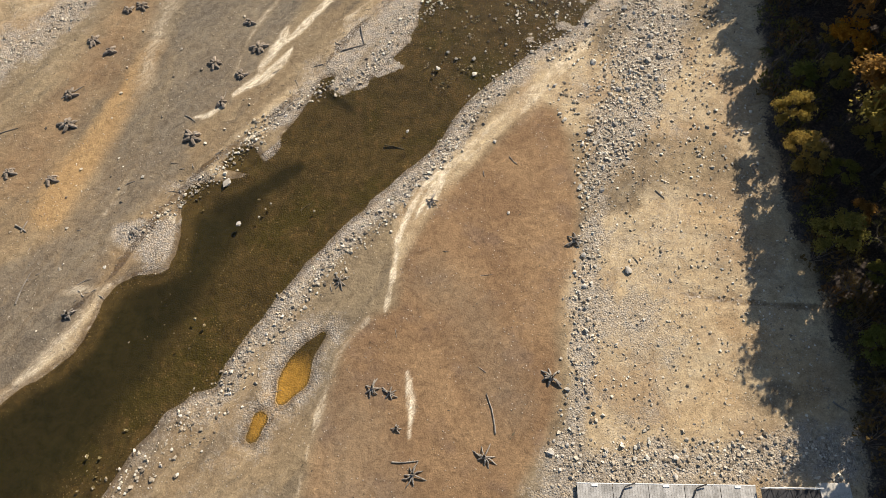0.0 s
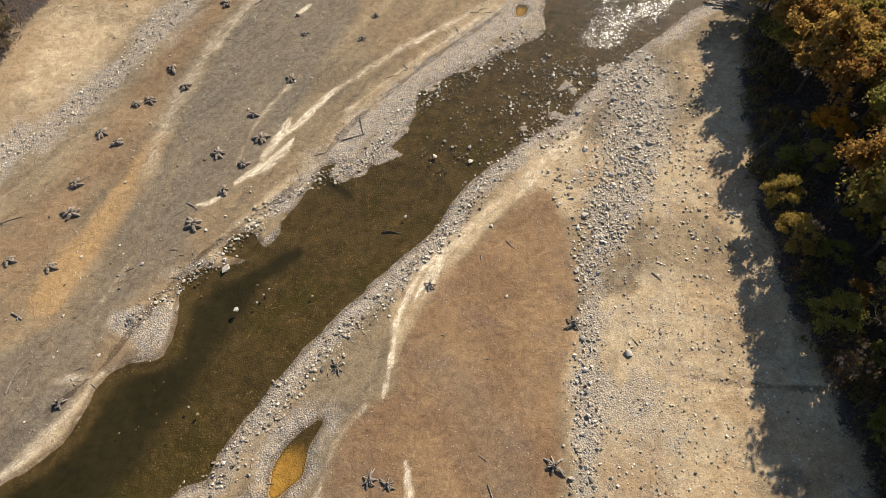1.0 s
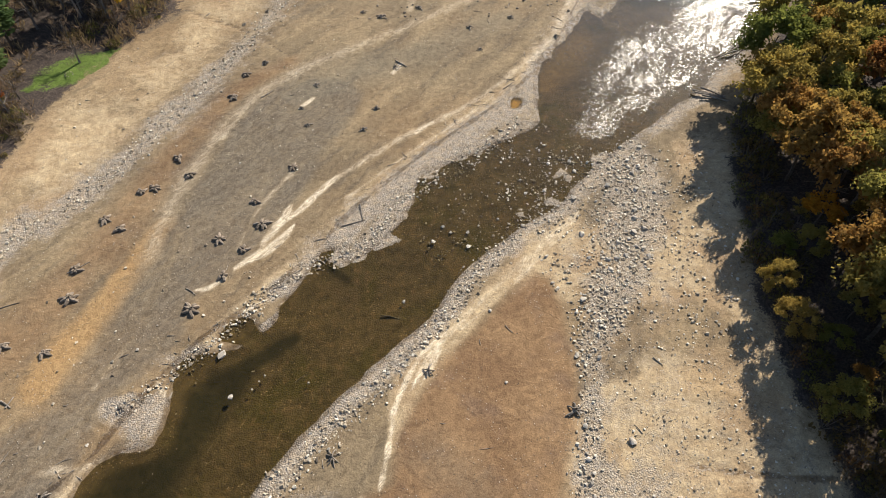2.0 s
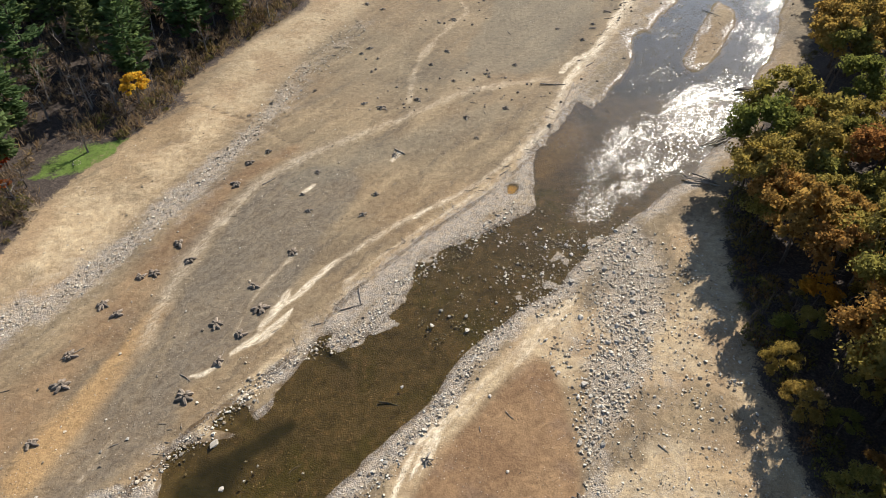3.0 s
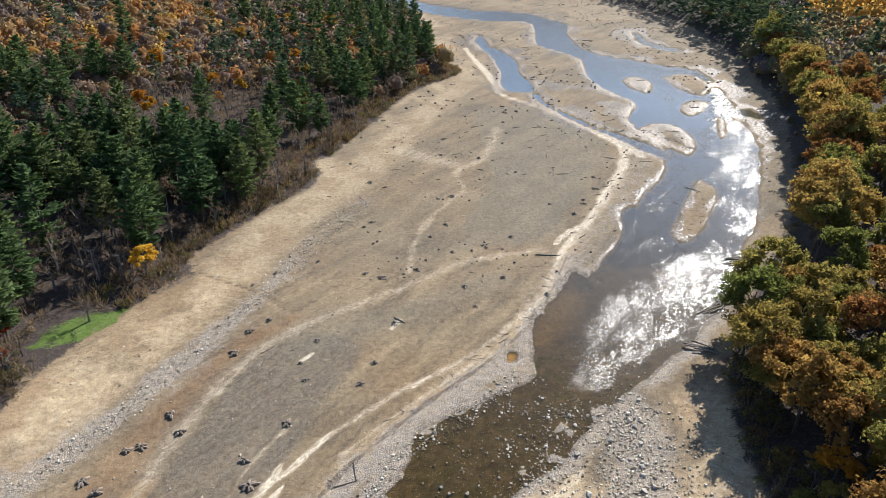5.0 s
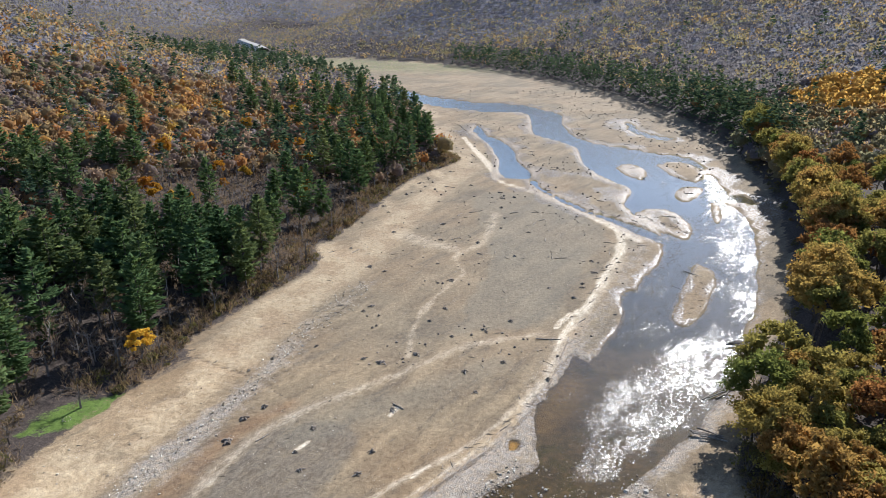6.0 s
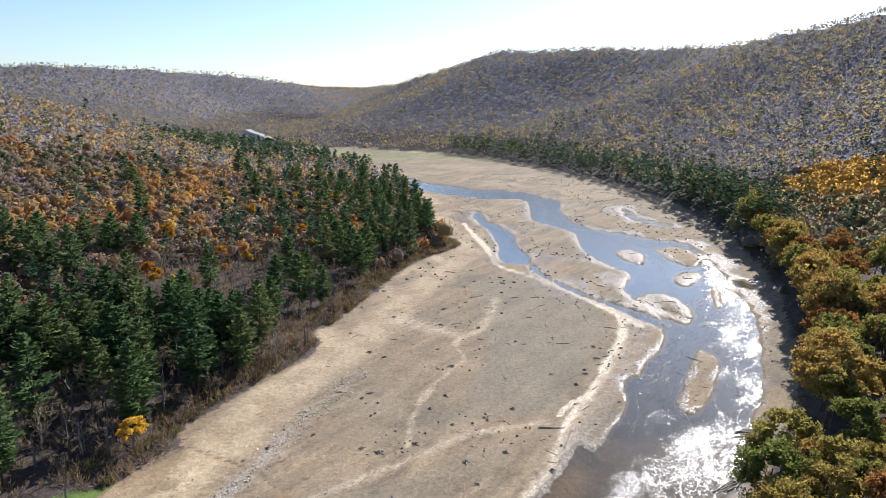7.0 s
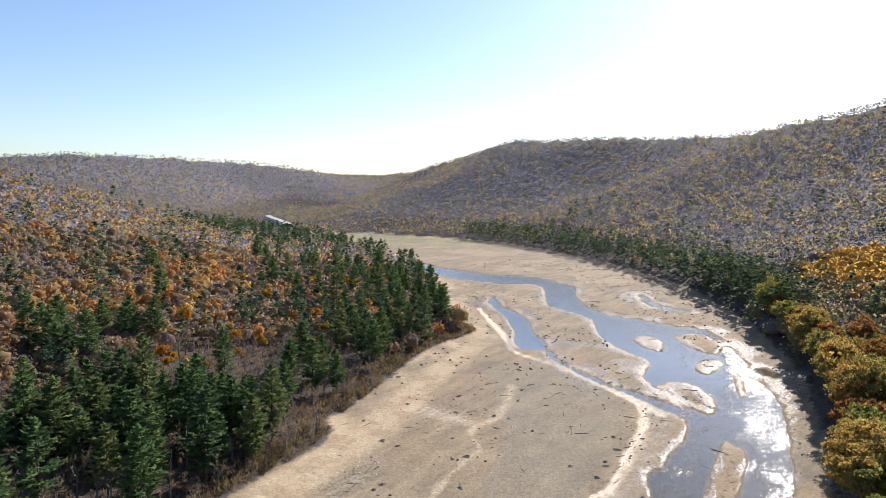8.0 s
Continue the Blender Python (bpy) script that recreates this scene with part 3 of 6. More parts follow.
# ---------------------------------------------------------------- ground and water


def steps_out(near_lo, near_hi, cell, growth, far_lo, far_hi):
    """Grid lines: even between near_lo and near_hi, then wider and wider."""
    mid = list(np.arange(near_lo, near_hi + cell / 2, cell))
    up, s = [mid[-1]], cell
    while up[-1] < far_hi:
        s *= growth
        up.append(up[-1] + s)
    low, s = [mid[0]], cell
    while low[-1] > far_lo:
        s *= growth
        low.append(low[-1] - s)
    return np.array(low[:0:-1] + mid + up[1:])


def mesh_of(name, verts, faces, smooth=False):
    """A mesh from arrays of vertices and of triangles or quads."""
    me = bpy.data.meshes.new(name)
    verts, faces = np.asarray(verts, np.float32), np.asarray(faces, np.int32)
    k = faces.shape[1]
    me.vertices.add(len(verts))
    me.vertices.foreach_set("co", verts.ravel())
    me.loops.add(faces.size)
    me.loops.foreach_set("vertex_index", faces.ravel())
    me.polygons.add(len(faces))
    me.polygons.foreach_set("loop_start", np.arange(len(faces), dtype=np.int32) * k)
    me.polygons.foreach_set("use_smooth", np.full(len(faces), smooth))
    me.update(calc_edges=True)
    return me


def grid_faces(ny, nx):
    i = np.arange(ny * nx).reshape(ny, nx)
    return np.stack([i[:-1, :-1], i[:-1, 1:], i[1:, 1:], i[1:, :-1]], -1).reshape(-1, 4)


def band(x, y, ctrl, soft=0.6, fray=0.5):
    """1 along a line of the given half widths, fading at its borders."""
    line = spline(ctrl, 4)
    d, w = near_line(x, y, line, 14)
    d = d + fray * fbm(x + 31, y, 4.0, 3)
    return np.where(d < 1e3, 1 - step(max(0.0, 1 - 1.3 * soft), 1 + 1.3 * soft, d / np.maximum(w, 0.05)), 0)


def build_ground():
    xs = steps_out(-62, 52, 0.5, 1.04, -4200, 4200)
    ys = steps_out(2, 104, 0.5, 1.027, -600, 4600)
    X, Y = np.meshgrid(xs, ys)
    x, y = X.ravel(), Y.ravel()
    z, ds, w, off = terrain(x, y, True)
    me = mesh_of("ground", np.stack([x, y, z], 1), grid_faces(len(ys), len(xs)), True)
    lake = step(-3.5, 2.5, ds)
    n1, n2 = fbm(x, y, 12.0, 4), fbm(x + 90, y - 40, 30.0, 4)
    left = 1 - step(-2, 2, x - np.interp(y, [-60, 60, 120, 200, 330, 600], [-56, -50, -34, -12, 25, 30]))
    sand = left * (1 - step(8, 26, ds)) * np.clip(0.7 + 1.1 * n2 + 0.5 * n1, 0.2, 1)
    sand = np.maximum(sand, step(14, 20, x + 0.1 * y) * (1 - step(78, 96, y)) * step(-0.35, 0.35, n1 + 0.25))
    sand = np.maximum(sand, 0.5 * step(220, 330, y) * step(-0.2, 0.5, n2 + 0.25))
    sand = np.maximum(sand, band(x, y, [(-48, 128, 8), (-40, 160, 10), (-26, 190, 9), (-14, 230, 8), (2, 280, 7), (18, 320, 8)]) * 0.8)
    gravel = (1 - step(0.5, 5.5, w)) * (1 - step(180, 220, y)) * step(-0.5, 0.2, n1 + 0.5)
    # the left bank below the bend is mud to the water's edge
    gravel = gravel * np.where((y < 58) & (x < np.interp(y, [-10, 20, 40, 60], [-46, -38, -31, -15])), 0.2, 1.0)
    for line in ([(-70, 52, 4), (-66, 62, 3.5), (-60, 70, 3.2), (-54, 81, 3.2), (-48, 97, 3), (-40, 116, 3), (-31, 148, 4), (-20, 170, 4)],
                 [(30, 84, 6), (31, 70, 6), (26, 55, 4), (21, 44, 2.2), (19, 33, 1.4), (17.8, 26, 2), (16.5, 15, 1.2), (14, 8, 2.4), (12, 2, 3)],
                 [(14, 6, 3.5), (26, 7, 3), (36, 7.5, 3.5), (46, 9, 4)],
                 [(-12, 61.5, 2), (-8, 66, 3.2), (-4, 72, 3.2), (3, 79, 3.4), (10, 85, 3), (17, 93, 3)],
                 [(-41, 35, 1.6), (-38, 33, 2), (-36.5, 31, 1.8)], [(-36, 42, 1.6), (-33, 42.5, 1.8)], [(-24, 53, 1.6), (-20, 56, 1.4)],
                 [(-33, 6, 4), (-28, 12, 3), (-24, 4, 6), (-20, -4, 8)], [(20, 104, 4), (27, 118, 5.5), (33, 133, 6.5), (42, 149, 6.5), (53, 168, 6), (66, 188, 4)]):
        gravel = np.maximum(gravel, 0.9 * band(x, y, line, 0.8, 1.1))
    gravel = np.maximum(gravel, (0.24 + 0.3 * n1) * step(15, 20, x) * (1 - step(80, 95, y)))
    gravel = np.maximum(gravel, (0.40 + 0.5 * n1 + 0.3 * n2) * step(15, 21, x + 2 * n1) * (1 - step(26, 40, x + 4 * n1)) * (1 - step(60, 90, y)))
    for line in ([(20, 26, 3), (28, 25, 4), (36, 24, 3)], [(24, 46, 4), (32, 52, 6), (38, 62, 5)]):
        gravel = np.maximum(gravel, 0.36 * band(x, y, line, 0.75, 3.0))
    for line, much in (([(-76, 44, 8), (-66, 62, 7), (-55, 80, 6), (-46, 98, 5), (-38, 118, 5), (-29, 148, 6), (-18, 172, 6)], 0.5), ([(-18.7, 58.3, 1.2), (-14.2, 65.6, 2.2), (-7.6, 74.2, 3), (-2.1, 80.9, 3.2), (6.8, 89.7, 3.4), (15.5, 97.6, 3.4), (19.8, 104.4, 2.6)], 1.0),
                       ([(-6.9, 42.3, 0.9), (-3.1, 45.8, 1.2), (1.6, 52.5, 1.7), (5.8, 58.8, 2.2), (10.3, 63.2, 2.4), (16, 67.9, 2.4)], 1.0), ([(31, 126, 2.5), (36, 140, 4.5), (43, 150, 4.5), (48, 160, 4), (55, 172, 4), (66, 196, 5), (72, 212, 5)], 1.0), ([(-38.5, 33.5, 1.2), (-36.5, 32, 1.8), (-36, 36, 1.2)], 1.0), ([(-41.5, 35, 0.6), (-40, 35.5, 1.0)], 1.0), ([(-36, 43, 0.8), (-33, 43.5, 1.2)], 1.0)):
        gravel = np.maximum(gravel, much * band(x, y, line, 0.7, 1.6))
    gravel = gravel * (1 - 0.5 * step(112, 150, y)) * (1 - 0.5 * (1 - step(8, 20, y)) * (x < 8))
    gravel = gravel * (0.82 + 0.35 * fbm(x - 60, y + 20, 5.0, 3))
    fan_d = signed(x, y, LAKE_FAN, 12) + 0.6 * n1
    fan = step(-2.6, 3.0, np.where(np.abs(fan_d) < 1e3, fan_d, -9))
    fan = np.maximum(fan, 0.55 * band(x, y, [(-50, 60, 5), (-46, 75, 4), (-42, 88, 4)]))
    pale = np.zeros(x.shape)
    for line in ([(-30.5, 57.5, 0.5), (-28.5, 59.2, 0.9), (-26, 61.2, 1.1), (-24, 64, 0.7), (-23, 66.3, 0.2)], [(-27.5, 61.8, 0.4), (-26, 65, 0.9), (-24.8, 68, 1.0), (-24.2, 70.4, 0.3)],
                 [(-24.3, 67, 0.4), (-22.4, 69.5, 0.7), (-19.5, 74, 0.7), (-17.5, 77, 0.3)],
                 [(-35.5, 53.5, 0.3), (-33.8, 53.8, 0.55), (-31.5, 55.8, 0.3)],
                 [(-7, 25, 0.3), (-6, 32, 0.4), (-5.8, 35, 0.5), (-4, 40, 0.5), (-2.2, 43.4, 0.4), (0.5, 46, 0.3)], [(-3.8, 37.5, 0.3), (-2, 41.5, 0.6), (0.2, 45, 0.5)], [(-2.6, 38.5, 0.25), (-1.2, 41, 0.4), (0, 44, 0.35)],
                 [(-3.6, 10, 0.3), (-3.4, 12.5, 0.6), (-3.6, 15, 0.5), (-4, 17.5, 0.3)],
                 [(-35.4, 37, 0.4), (-37, 39, 0.4)], [(-28, 50, 0.4), (-25, 52, 0.4)], [(-9.5, 106, 0.6), (-8, 109, 0.8)], [(-26, 95.5, 0.6), (-24, 98, 0.5)], [(-4.5, 88, 0.5), (-3, 90, 0.6), (-1.5, 91, 0.4)],
                 [(29, 134, 0.9), (31, 139, 1.1), (36, 149, 0.8)]):
        pale = np.maximum(pale, band(x, y, line, 0.6, 0.25))
    for line in ([(-18, 76, 0.7), (-12, 82, 1.0), (-4, 89, 1.1), (5, 96, 1.2), (14, 106, 1.3), (23, 118, 1.5), (29, 134, 1.8), (43, 159, 2.2), (58, 188, 2.4), (67, 220, 2.4), (66, 236, 1.2)],
                 [(1, 46, 0.6), (6, 52, 0.8), (11, 57, 1.0), (19, 66, 1.1), (22, 69, 0.6)], [(3, 47, 0.3), (9, 53, 0.4), (16, 61, 0.5), (21, 67, 0.4)],
                 [(-16, 2, 0.35), (-14, 13, 0.5), (-12, 20, 0.5), (-9, 24, 0.4)], [(-43, 43, 0.5), (-44.5, 38, 0.6)], [(-47, 27, 0.6), (-43, 27.4, 0.9), (-40, 29, 0.5)],
                 [(-55, 8, 0.7), (-46.5, 20, 0.9), (-42.5, 26.5, 0.8)], [(-15, 72, 0.5), (-7, 81, 0.6), (3, 91, 0.6), (13, 102, 0.6)], [(-31, 61, 0.7), (-29, 70, 0.6), (-25, 78, 0.5)], [(-39, 86, 0.5), (-36, 95, 0.5)]):
        pale = np.maximum(pale, 0.72 * band(x, y, line, 0.8, 0.5))
    for line in ([(-7, 129, 1.0), (-5, 149, 1.3), (4, 171, 1.6), (8, 179, 1.8), (6, 193, 1.6), (16, 208, 3), (23, 239, 3)],
                 [(-44, 60, 2), (-43, 74, 2), (-38, 92, 2), (-29, 106, 2.2), (-9, 121, 2.4), (7, 134, 2.6), (27, 140, 2)], [(-12, 214, 7), (-2, 205, 7), (6, 200, 5)],
                 [(66, 236, 2), (60, 250, 3), (45, 280, 3), (36, 320, 3)]):
        pale = np.maximum(pale, 0.64 * band(x, y, line, 0.75, 0.9))
    # pale crust trails along the far channels
    for line in ([(16.5, 400, 2), (27.6, 315, 2.5), (28.3, 292, 2), (45.8, 267, 2.2), (59, 238.5, 2.6), (66.7, 218, 2.6), (71, 206, 1.5)], [(29.9, 142.4, 0.6), (33.2, 148.7, 1), (40.4, 155.5, 1.2), (45.9, 166.5, 1.3), (53.8, 183, 1.5), (60.9, 197.7, 1.8), (64.9, 211, 2), (65.2, 223, 1)]):
        pale = np.maximum(pale, band(x, y, line, 0.6, 0.9))
    # far water margins: pale crust, with their wet sheen painted into it
    pale = np.maximum(pale, 0.8 * step(170, 230, y) * (1 - step(520, 640, y)) * (1 - step(1.5, 8.0, w + 5 * n1)))
    tan_tongue = [(-6, 30, 0.5), (-4, 38, 2.2), (-1, 43, 2.2), (5, 50, 1.6), (12, 58, 1.8), (20, 66, 2)]
    sand = np.maximum(sand, band(x, y, tan_tongue))
    for line in ([(-62, -10, 1.5), (-46, 19, 1.5), (-42, 27, 1.5)], [(-34, 38, 2), (-27, 51, 2), (-17, 64, 2), (-9, 76, 2), (0, 86, 2.5), (12, 100, 2.5), (24, 120, 2.5), (36, 146, 3)]):
        sand = np.maximum(sand, 0.7 * band(x, y, line))
    silted = signed(x, y, GREY_SILT, 20) + 1.6 * n1
    track = 0.8 * step(-2.0, 2.5, np.where(np.abs(silted) < 1e3, silted, -9))
    track = np.maximum(track, band(x, y, [(-37.2, 80.8, 1.2), (-36.3, 88, 1.6), (-32.4, 98, 1.8), (-28.3, 105.7, 1.2)], 0.7, 0.8))
    track = np.maximum(track, 0.7 * band(x, y, [(-47, 30, 4), (-44, 45, 4.5), (-42.5, 58, 4), (-43, 74, 3.2), (-38.5, 90, 3), (-30, 104, 3), (-20, 113, 3)], 0.6))
    track = np.maximum(track, 0.7 * band(x, y, [(-36, 56, 3), (-34, 70, 4), (-28, 84, 4), (-20, 92, 4)], 0.7))
    flat = signed(x, y, DARK_FLAT, 30) + 4.0 * n1
    slate = np.maximum(step(-3.0, 6.0, np.where(np.abs(flat) < 1e3, flat, -9)), 0.8 * band(x, y, [(60, 198, 4), (70, 216, 6), (68, 240, 5)], 0.6))
    slate = np.maximum(slate, 0.6 * step(230, 300, y) * step(-0.1, 0.4, -n2))
    slate = np.maximum(slate, 0.7 * band(x, y, [(-26, 100, 5), (-14, 108, 6), (0, 116, 6), (14, 126, 5)], 0.7))
    fan = np.maximum(fan, 0.6 * band(x, y, [(-58, 44, 5), (-52, 62, 5), (-47, 80, 4), (-40, 98, 3.5), (-30, 110, 3)], 0.7))
    slate = np.maximum(slate, 0.5 * step(95, 140, y))
    for line in ([(22, 43, 0.8), (34, 42, 1.2), (45, 40.5, 1.0)], [(24, 37, 0.7), (36, 36, 1.0), (46, 34, 1.2)], [(26, 32, 0.8), (36, 31, 1.1), (46, 29, 1.0)], [(20, 20, 1.2), (30, 20, 1.4), (40, 18.5, 1.0)], [(-2, 30, 4), (4, 24, 5), (8, 14, 4)], [(-14, 18, 4), (-10, 9, 7), (-8, -2, 9)]):
        slate = np.maximum(slate, 0.5 * band(x, y, line, 0.8, 1.4))
    rust = np.zeros(x.shape)
    for line in ([(-52, 38, 2.5), (-50.5, 43, 3), (-47, 52, 2.6), (-43.5, 66, 2)], [(-21, 10.8, 1.6), (-17.4, 17, 2)], [(13.9, 97, 1.2), (10, 94, 1)], [(20, 103, 2), (24, 110, 3.5), (29, 118, 3)]):
        rust = np.maximum(rust, band(x, y, line) * (0.3 if line[0][1] > 100 else 1.0))
    for line in ([(33, 39, 3), (38, 38, 5), (44, 36, 4)], [(34, 24, 3), (40, 22, 5), (43, 14, 4)], [(28, 12, 2), (33, 15, 4)]):
        rust = np.maximum(rust, 0.6 * band(x, y, line, 0.75, 2.0))
    wet = 0.8 * (1 - step(0.1, 1.6, w - 1.5 * step(95, 130, y) * (1 + 2 * n1))) * lake
    far_wet = 0.75 * step(170, 230, y) * (1 - step(2.0, 10.0, w + 14 * n1 - 3))
    margin = 0.85 * band(x, y, [(22, 105, 2), (29, 118, 4), (35, 132, 5), (43, 148, 5), (54, 167, 5), (66, 188, 4), (74, 205, 3)], 0.6, 2.0)
    wet = np.maximum(np.maximum(wet, far_wet), 0.45 * margin) * (1 - 0.7 * step(-0.37, -0.29, z) * (w < 0))
    # the same channel draws a darker line along the cut bank
    wet = np.maximum(wet, 0.9 * band(x, y, [(px, py, 0.32) for px, py in CUT_BANK[::4]], 0.5, 0.5))
    # and a narrow darker line down each of two ditches
    for line in DITCHES[:2]:
        wet = np.maximum(wet, 0.8 * band(x, y, [(px, py, 0.5 * half) for px, py, half in line[::3]], 0.5, 0.4))
    deep = np.zeros(x.shape)
    for line in DEEPS:
        d, half = near_line(x, y, line, 12)
        deep = np.maximum(deep, np.where(d < 1e3, 1 - step(0.25, 1.25, (d + 1.2 * n1) / half), 0))
    silt = 0.5 * (1 - step(-0.6, 0.3, w)) + 0.5 * deep * (1 - step(-2.5, -0.3, w))
    silt = silt * (1 - 0.6 * step(92, 105, y) * (1 - step(118, 135, y)))
    silt = np.maximum(silt, (1 - step(-0.8, 0.0, w)) * step(118, 140, y))
    shoal = step(-0.37, -0.29, z) * (w < 0)
    silt = silt * (1 - shoal)
    gravel = np.maximum(gravel, shoal)
    floor = 1 - lake
    road_clear = band(x, y, [(-262, 1010, 20), (-318, 1215, 24), (-390, 1390, 26), (-440, 1520, 20)])
    grass = np.maximum(band(x, y, [(-76.5, 97.5, 1.6), (-73, 103, 3.4), (-67.5, 108.5, 2.6), (-64.5, 112, 1.2)], 0.5, 1.2) * (1 - step(0.3, 1.5, ds)), np.maximum(road_clear * 0.45, 0.55 * step(700, 900, y) * lake))
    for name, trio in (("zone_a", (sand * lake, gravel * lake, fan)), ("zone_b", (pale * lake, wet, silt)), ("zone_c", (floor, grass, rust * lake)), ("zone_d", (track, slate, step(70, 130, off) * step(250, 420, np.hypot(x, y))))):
        data = np.ones((len(x), 4), np.float32)
        for k in range(3):
            data[:, k] = np.clip(trio[k], 0, 1)
        me.attributes.new(name, "FLOAT_COLOR", "POINT").data.foreach_set("color", data.ravel())
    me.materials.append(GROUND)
    tagged(new("ground", me), "drained reservoir bed of mud, sand and gravel between wooded hills", "ground", kind="structure")
    xs, ys = np.arange(-130, 202, 4.0), np.arange(-80, 1100, 4.0)
    X, Y = np.meshgrid(xs, ys)
    x, y = X.ravel(), Y.ravel()
    wm = mesh_of("water", np.stack([x, y, np.full(x.size, -0.32)], 1), grid_faces(len(ys), len(xs)), True)
    # where the current runs rough over the stones
    rough = band(x, y, [(24, 88, 3), (29, 94, 8), (38, 104, 14), (50, 116, 16), (62, 132, 13)], 0.6, 3.0)
    rough = np.maximum(rough, 0.78 * step(96, 112, y) * (1 - step(230, 300, y)))
    rough = np.maximum(rough, band(x, y, [(52, 112, 4), (68, 130, 5), (82, 153, 8), (95, 178, 11), (105, 205, 13), (114, 235, 13), (124, 270, 8), (135, 315, 5)], 0.45, 3.0) * (0.98 + 0.14 * fbm(x, y, 12.0, 3)))
    rough = np.maximum(rough, 0.85 * band(x, y, [(43, 116, 2.5), (48, 128, 3), (53, 140, 3), (60, 158, 2), (70, 190, 2)], 0.5, 2.5))
    rough = np.maximum(rough, 0.8 * band(x, y, [(76, 208, 3), (86, 226, 3), (97, 258, 2.5), (106, 300, 3), (96, 345, 2.5)], 0.4, 2.0))
    rough = np.clip(rough, 0, 1.1)
    wm.attributes.new("chop", "FLOAT", "POINT").data.foreach_set("value", rough.astype(np.float32))
    wm.attributes.new("breeze", "FLOAT", "POINT").data.foreach_set("value", step(180, 420, y).astype(np.float32))
    wm.materials.append(WATER)
    tagged(new("water", wm), "shallow brown braided river water with sky glare", "water", kind="structure")


build_ground()

# ---------------------------------------------------------------- trees


def part(name, me, material, parent, label=""):
    """Links a mesh as one part of a thing."""
    if material and not me.materials:
        me.materials.append(material)
    ob = new(name, me)
    ob.parent = parent
    return tagged(ob, label) if label else ob


def base(name, x=0.0, y=0.0, z=0.0):
    e = new(name)
    e.empty_display_size = 0.3
    e.location = (x, y, z)
    return e


def unit(v):
    return v / np.maximum(np.linalg.norm(v, axis=-1, keepdims=True), 1e-9)


def cards(c, along, normal, length, width, fold=0.0):
    """Leaf sprays: four-cornered blades at c, pointing along, facing normal."""
    a = unit(along)
    b = unit(np.cross(normal, a) + 1e-6)
    n = np.cross(a, b)
    l, w = np.asarray(length)[:, None], np.asarray(width)[:, None]
    v = np.stack([c - a * l * 0.5, c + b * w * 0.5 - n * w * fold + a * l * 0.06, c + a * l * 0.5, c - b * w * 0.5 - n * w * fold + a * l * 0.06], 1)
    return v.reshape(-1, 3), np.arange(len(c) * 4).reshape(-1, 4)


def tubes(paths, sides=4):
    """Tapered limbs as one array pair. paths: lists of (x, y, z, radius)."""
    vs, fs, k = [], [], 0
    for p in paths:
        p = np.array(p, float)
        n = len(p)
        d = unit(np.gradient(p[:, :3], axis=0))
        ref = np.where(np.abs(d[:, 2:3]) > 0.9, np.array([[1.0, 0, 0]]), np.array([[0, 0, 1.0]]))
        u = unit(np.cross(d, ref))
        v = np.cross(d, u)
        ang = np.arange(sides) * 2 * np.pi / sides
        ring = p[:, None, :3] + p[:, None, 3:4] * (u[:, None] * np.cos(ang)[None, :, None] + v[:, None] * np.sin(ang)[None, :, None])
        vs.append(ring.reshape(-1, 3))
        i = np.arange(n * sides).reshape(n, sides)
        j = np.roll(i, -1, 1)
        fs.append(np.stack([i[:-1], j[:-1], j[1:], i[1:]], -1).reshape(-1, 4) + k)
        fs.append(np.array([[k + (n - 1) * sides + q for q in (0, 1, 2, 3)]]) if sides >= 4 else np.zeros((0, 4), int))
        k += n * sides
    return np.vstack(vs), np.vstack(fs)


def sphere_ways(n, rng, low=-0.3):
    z = rng.uniform(low, 1, n)
    a = rng.uniform(0, 2 * np.pi, n)
    r = np.sqrt(1 - z * z)
    return np.stack([r * np.cos(a), r * np.sin(a), z], 1)


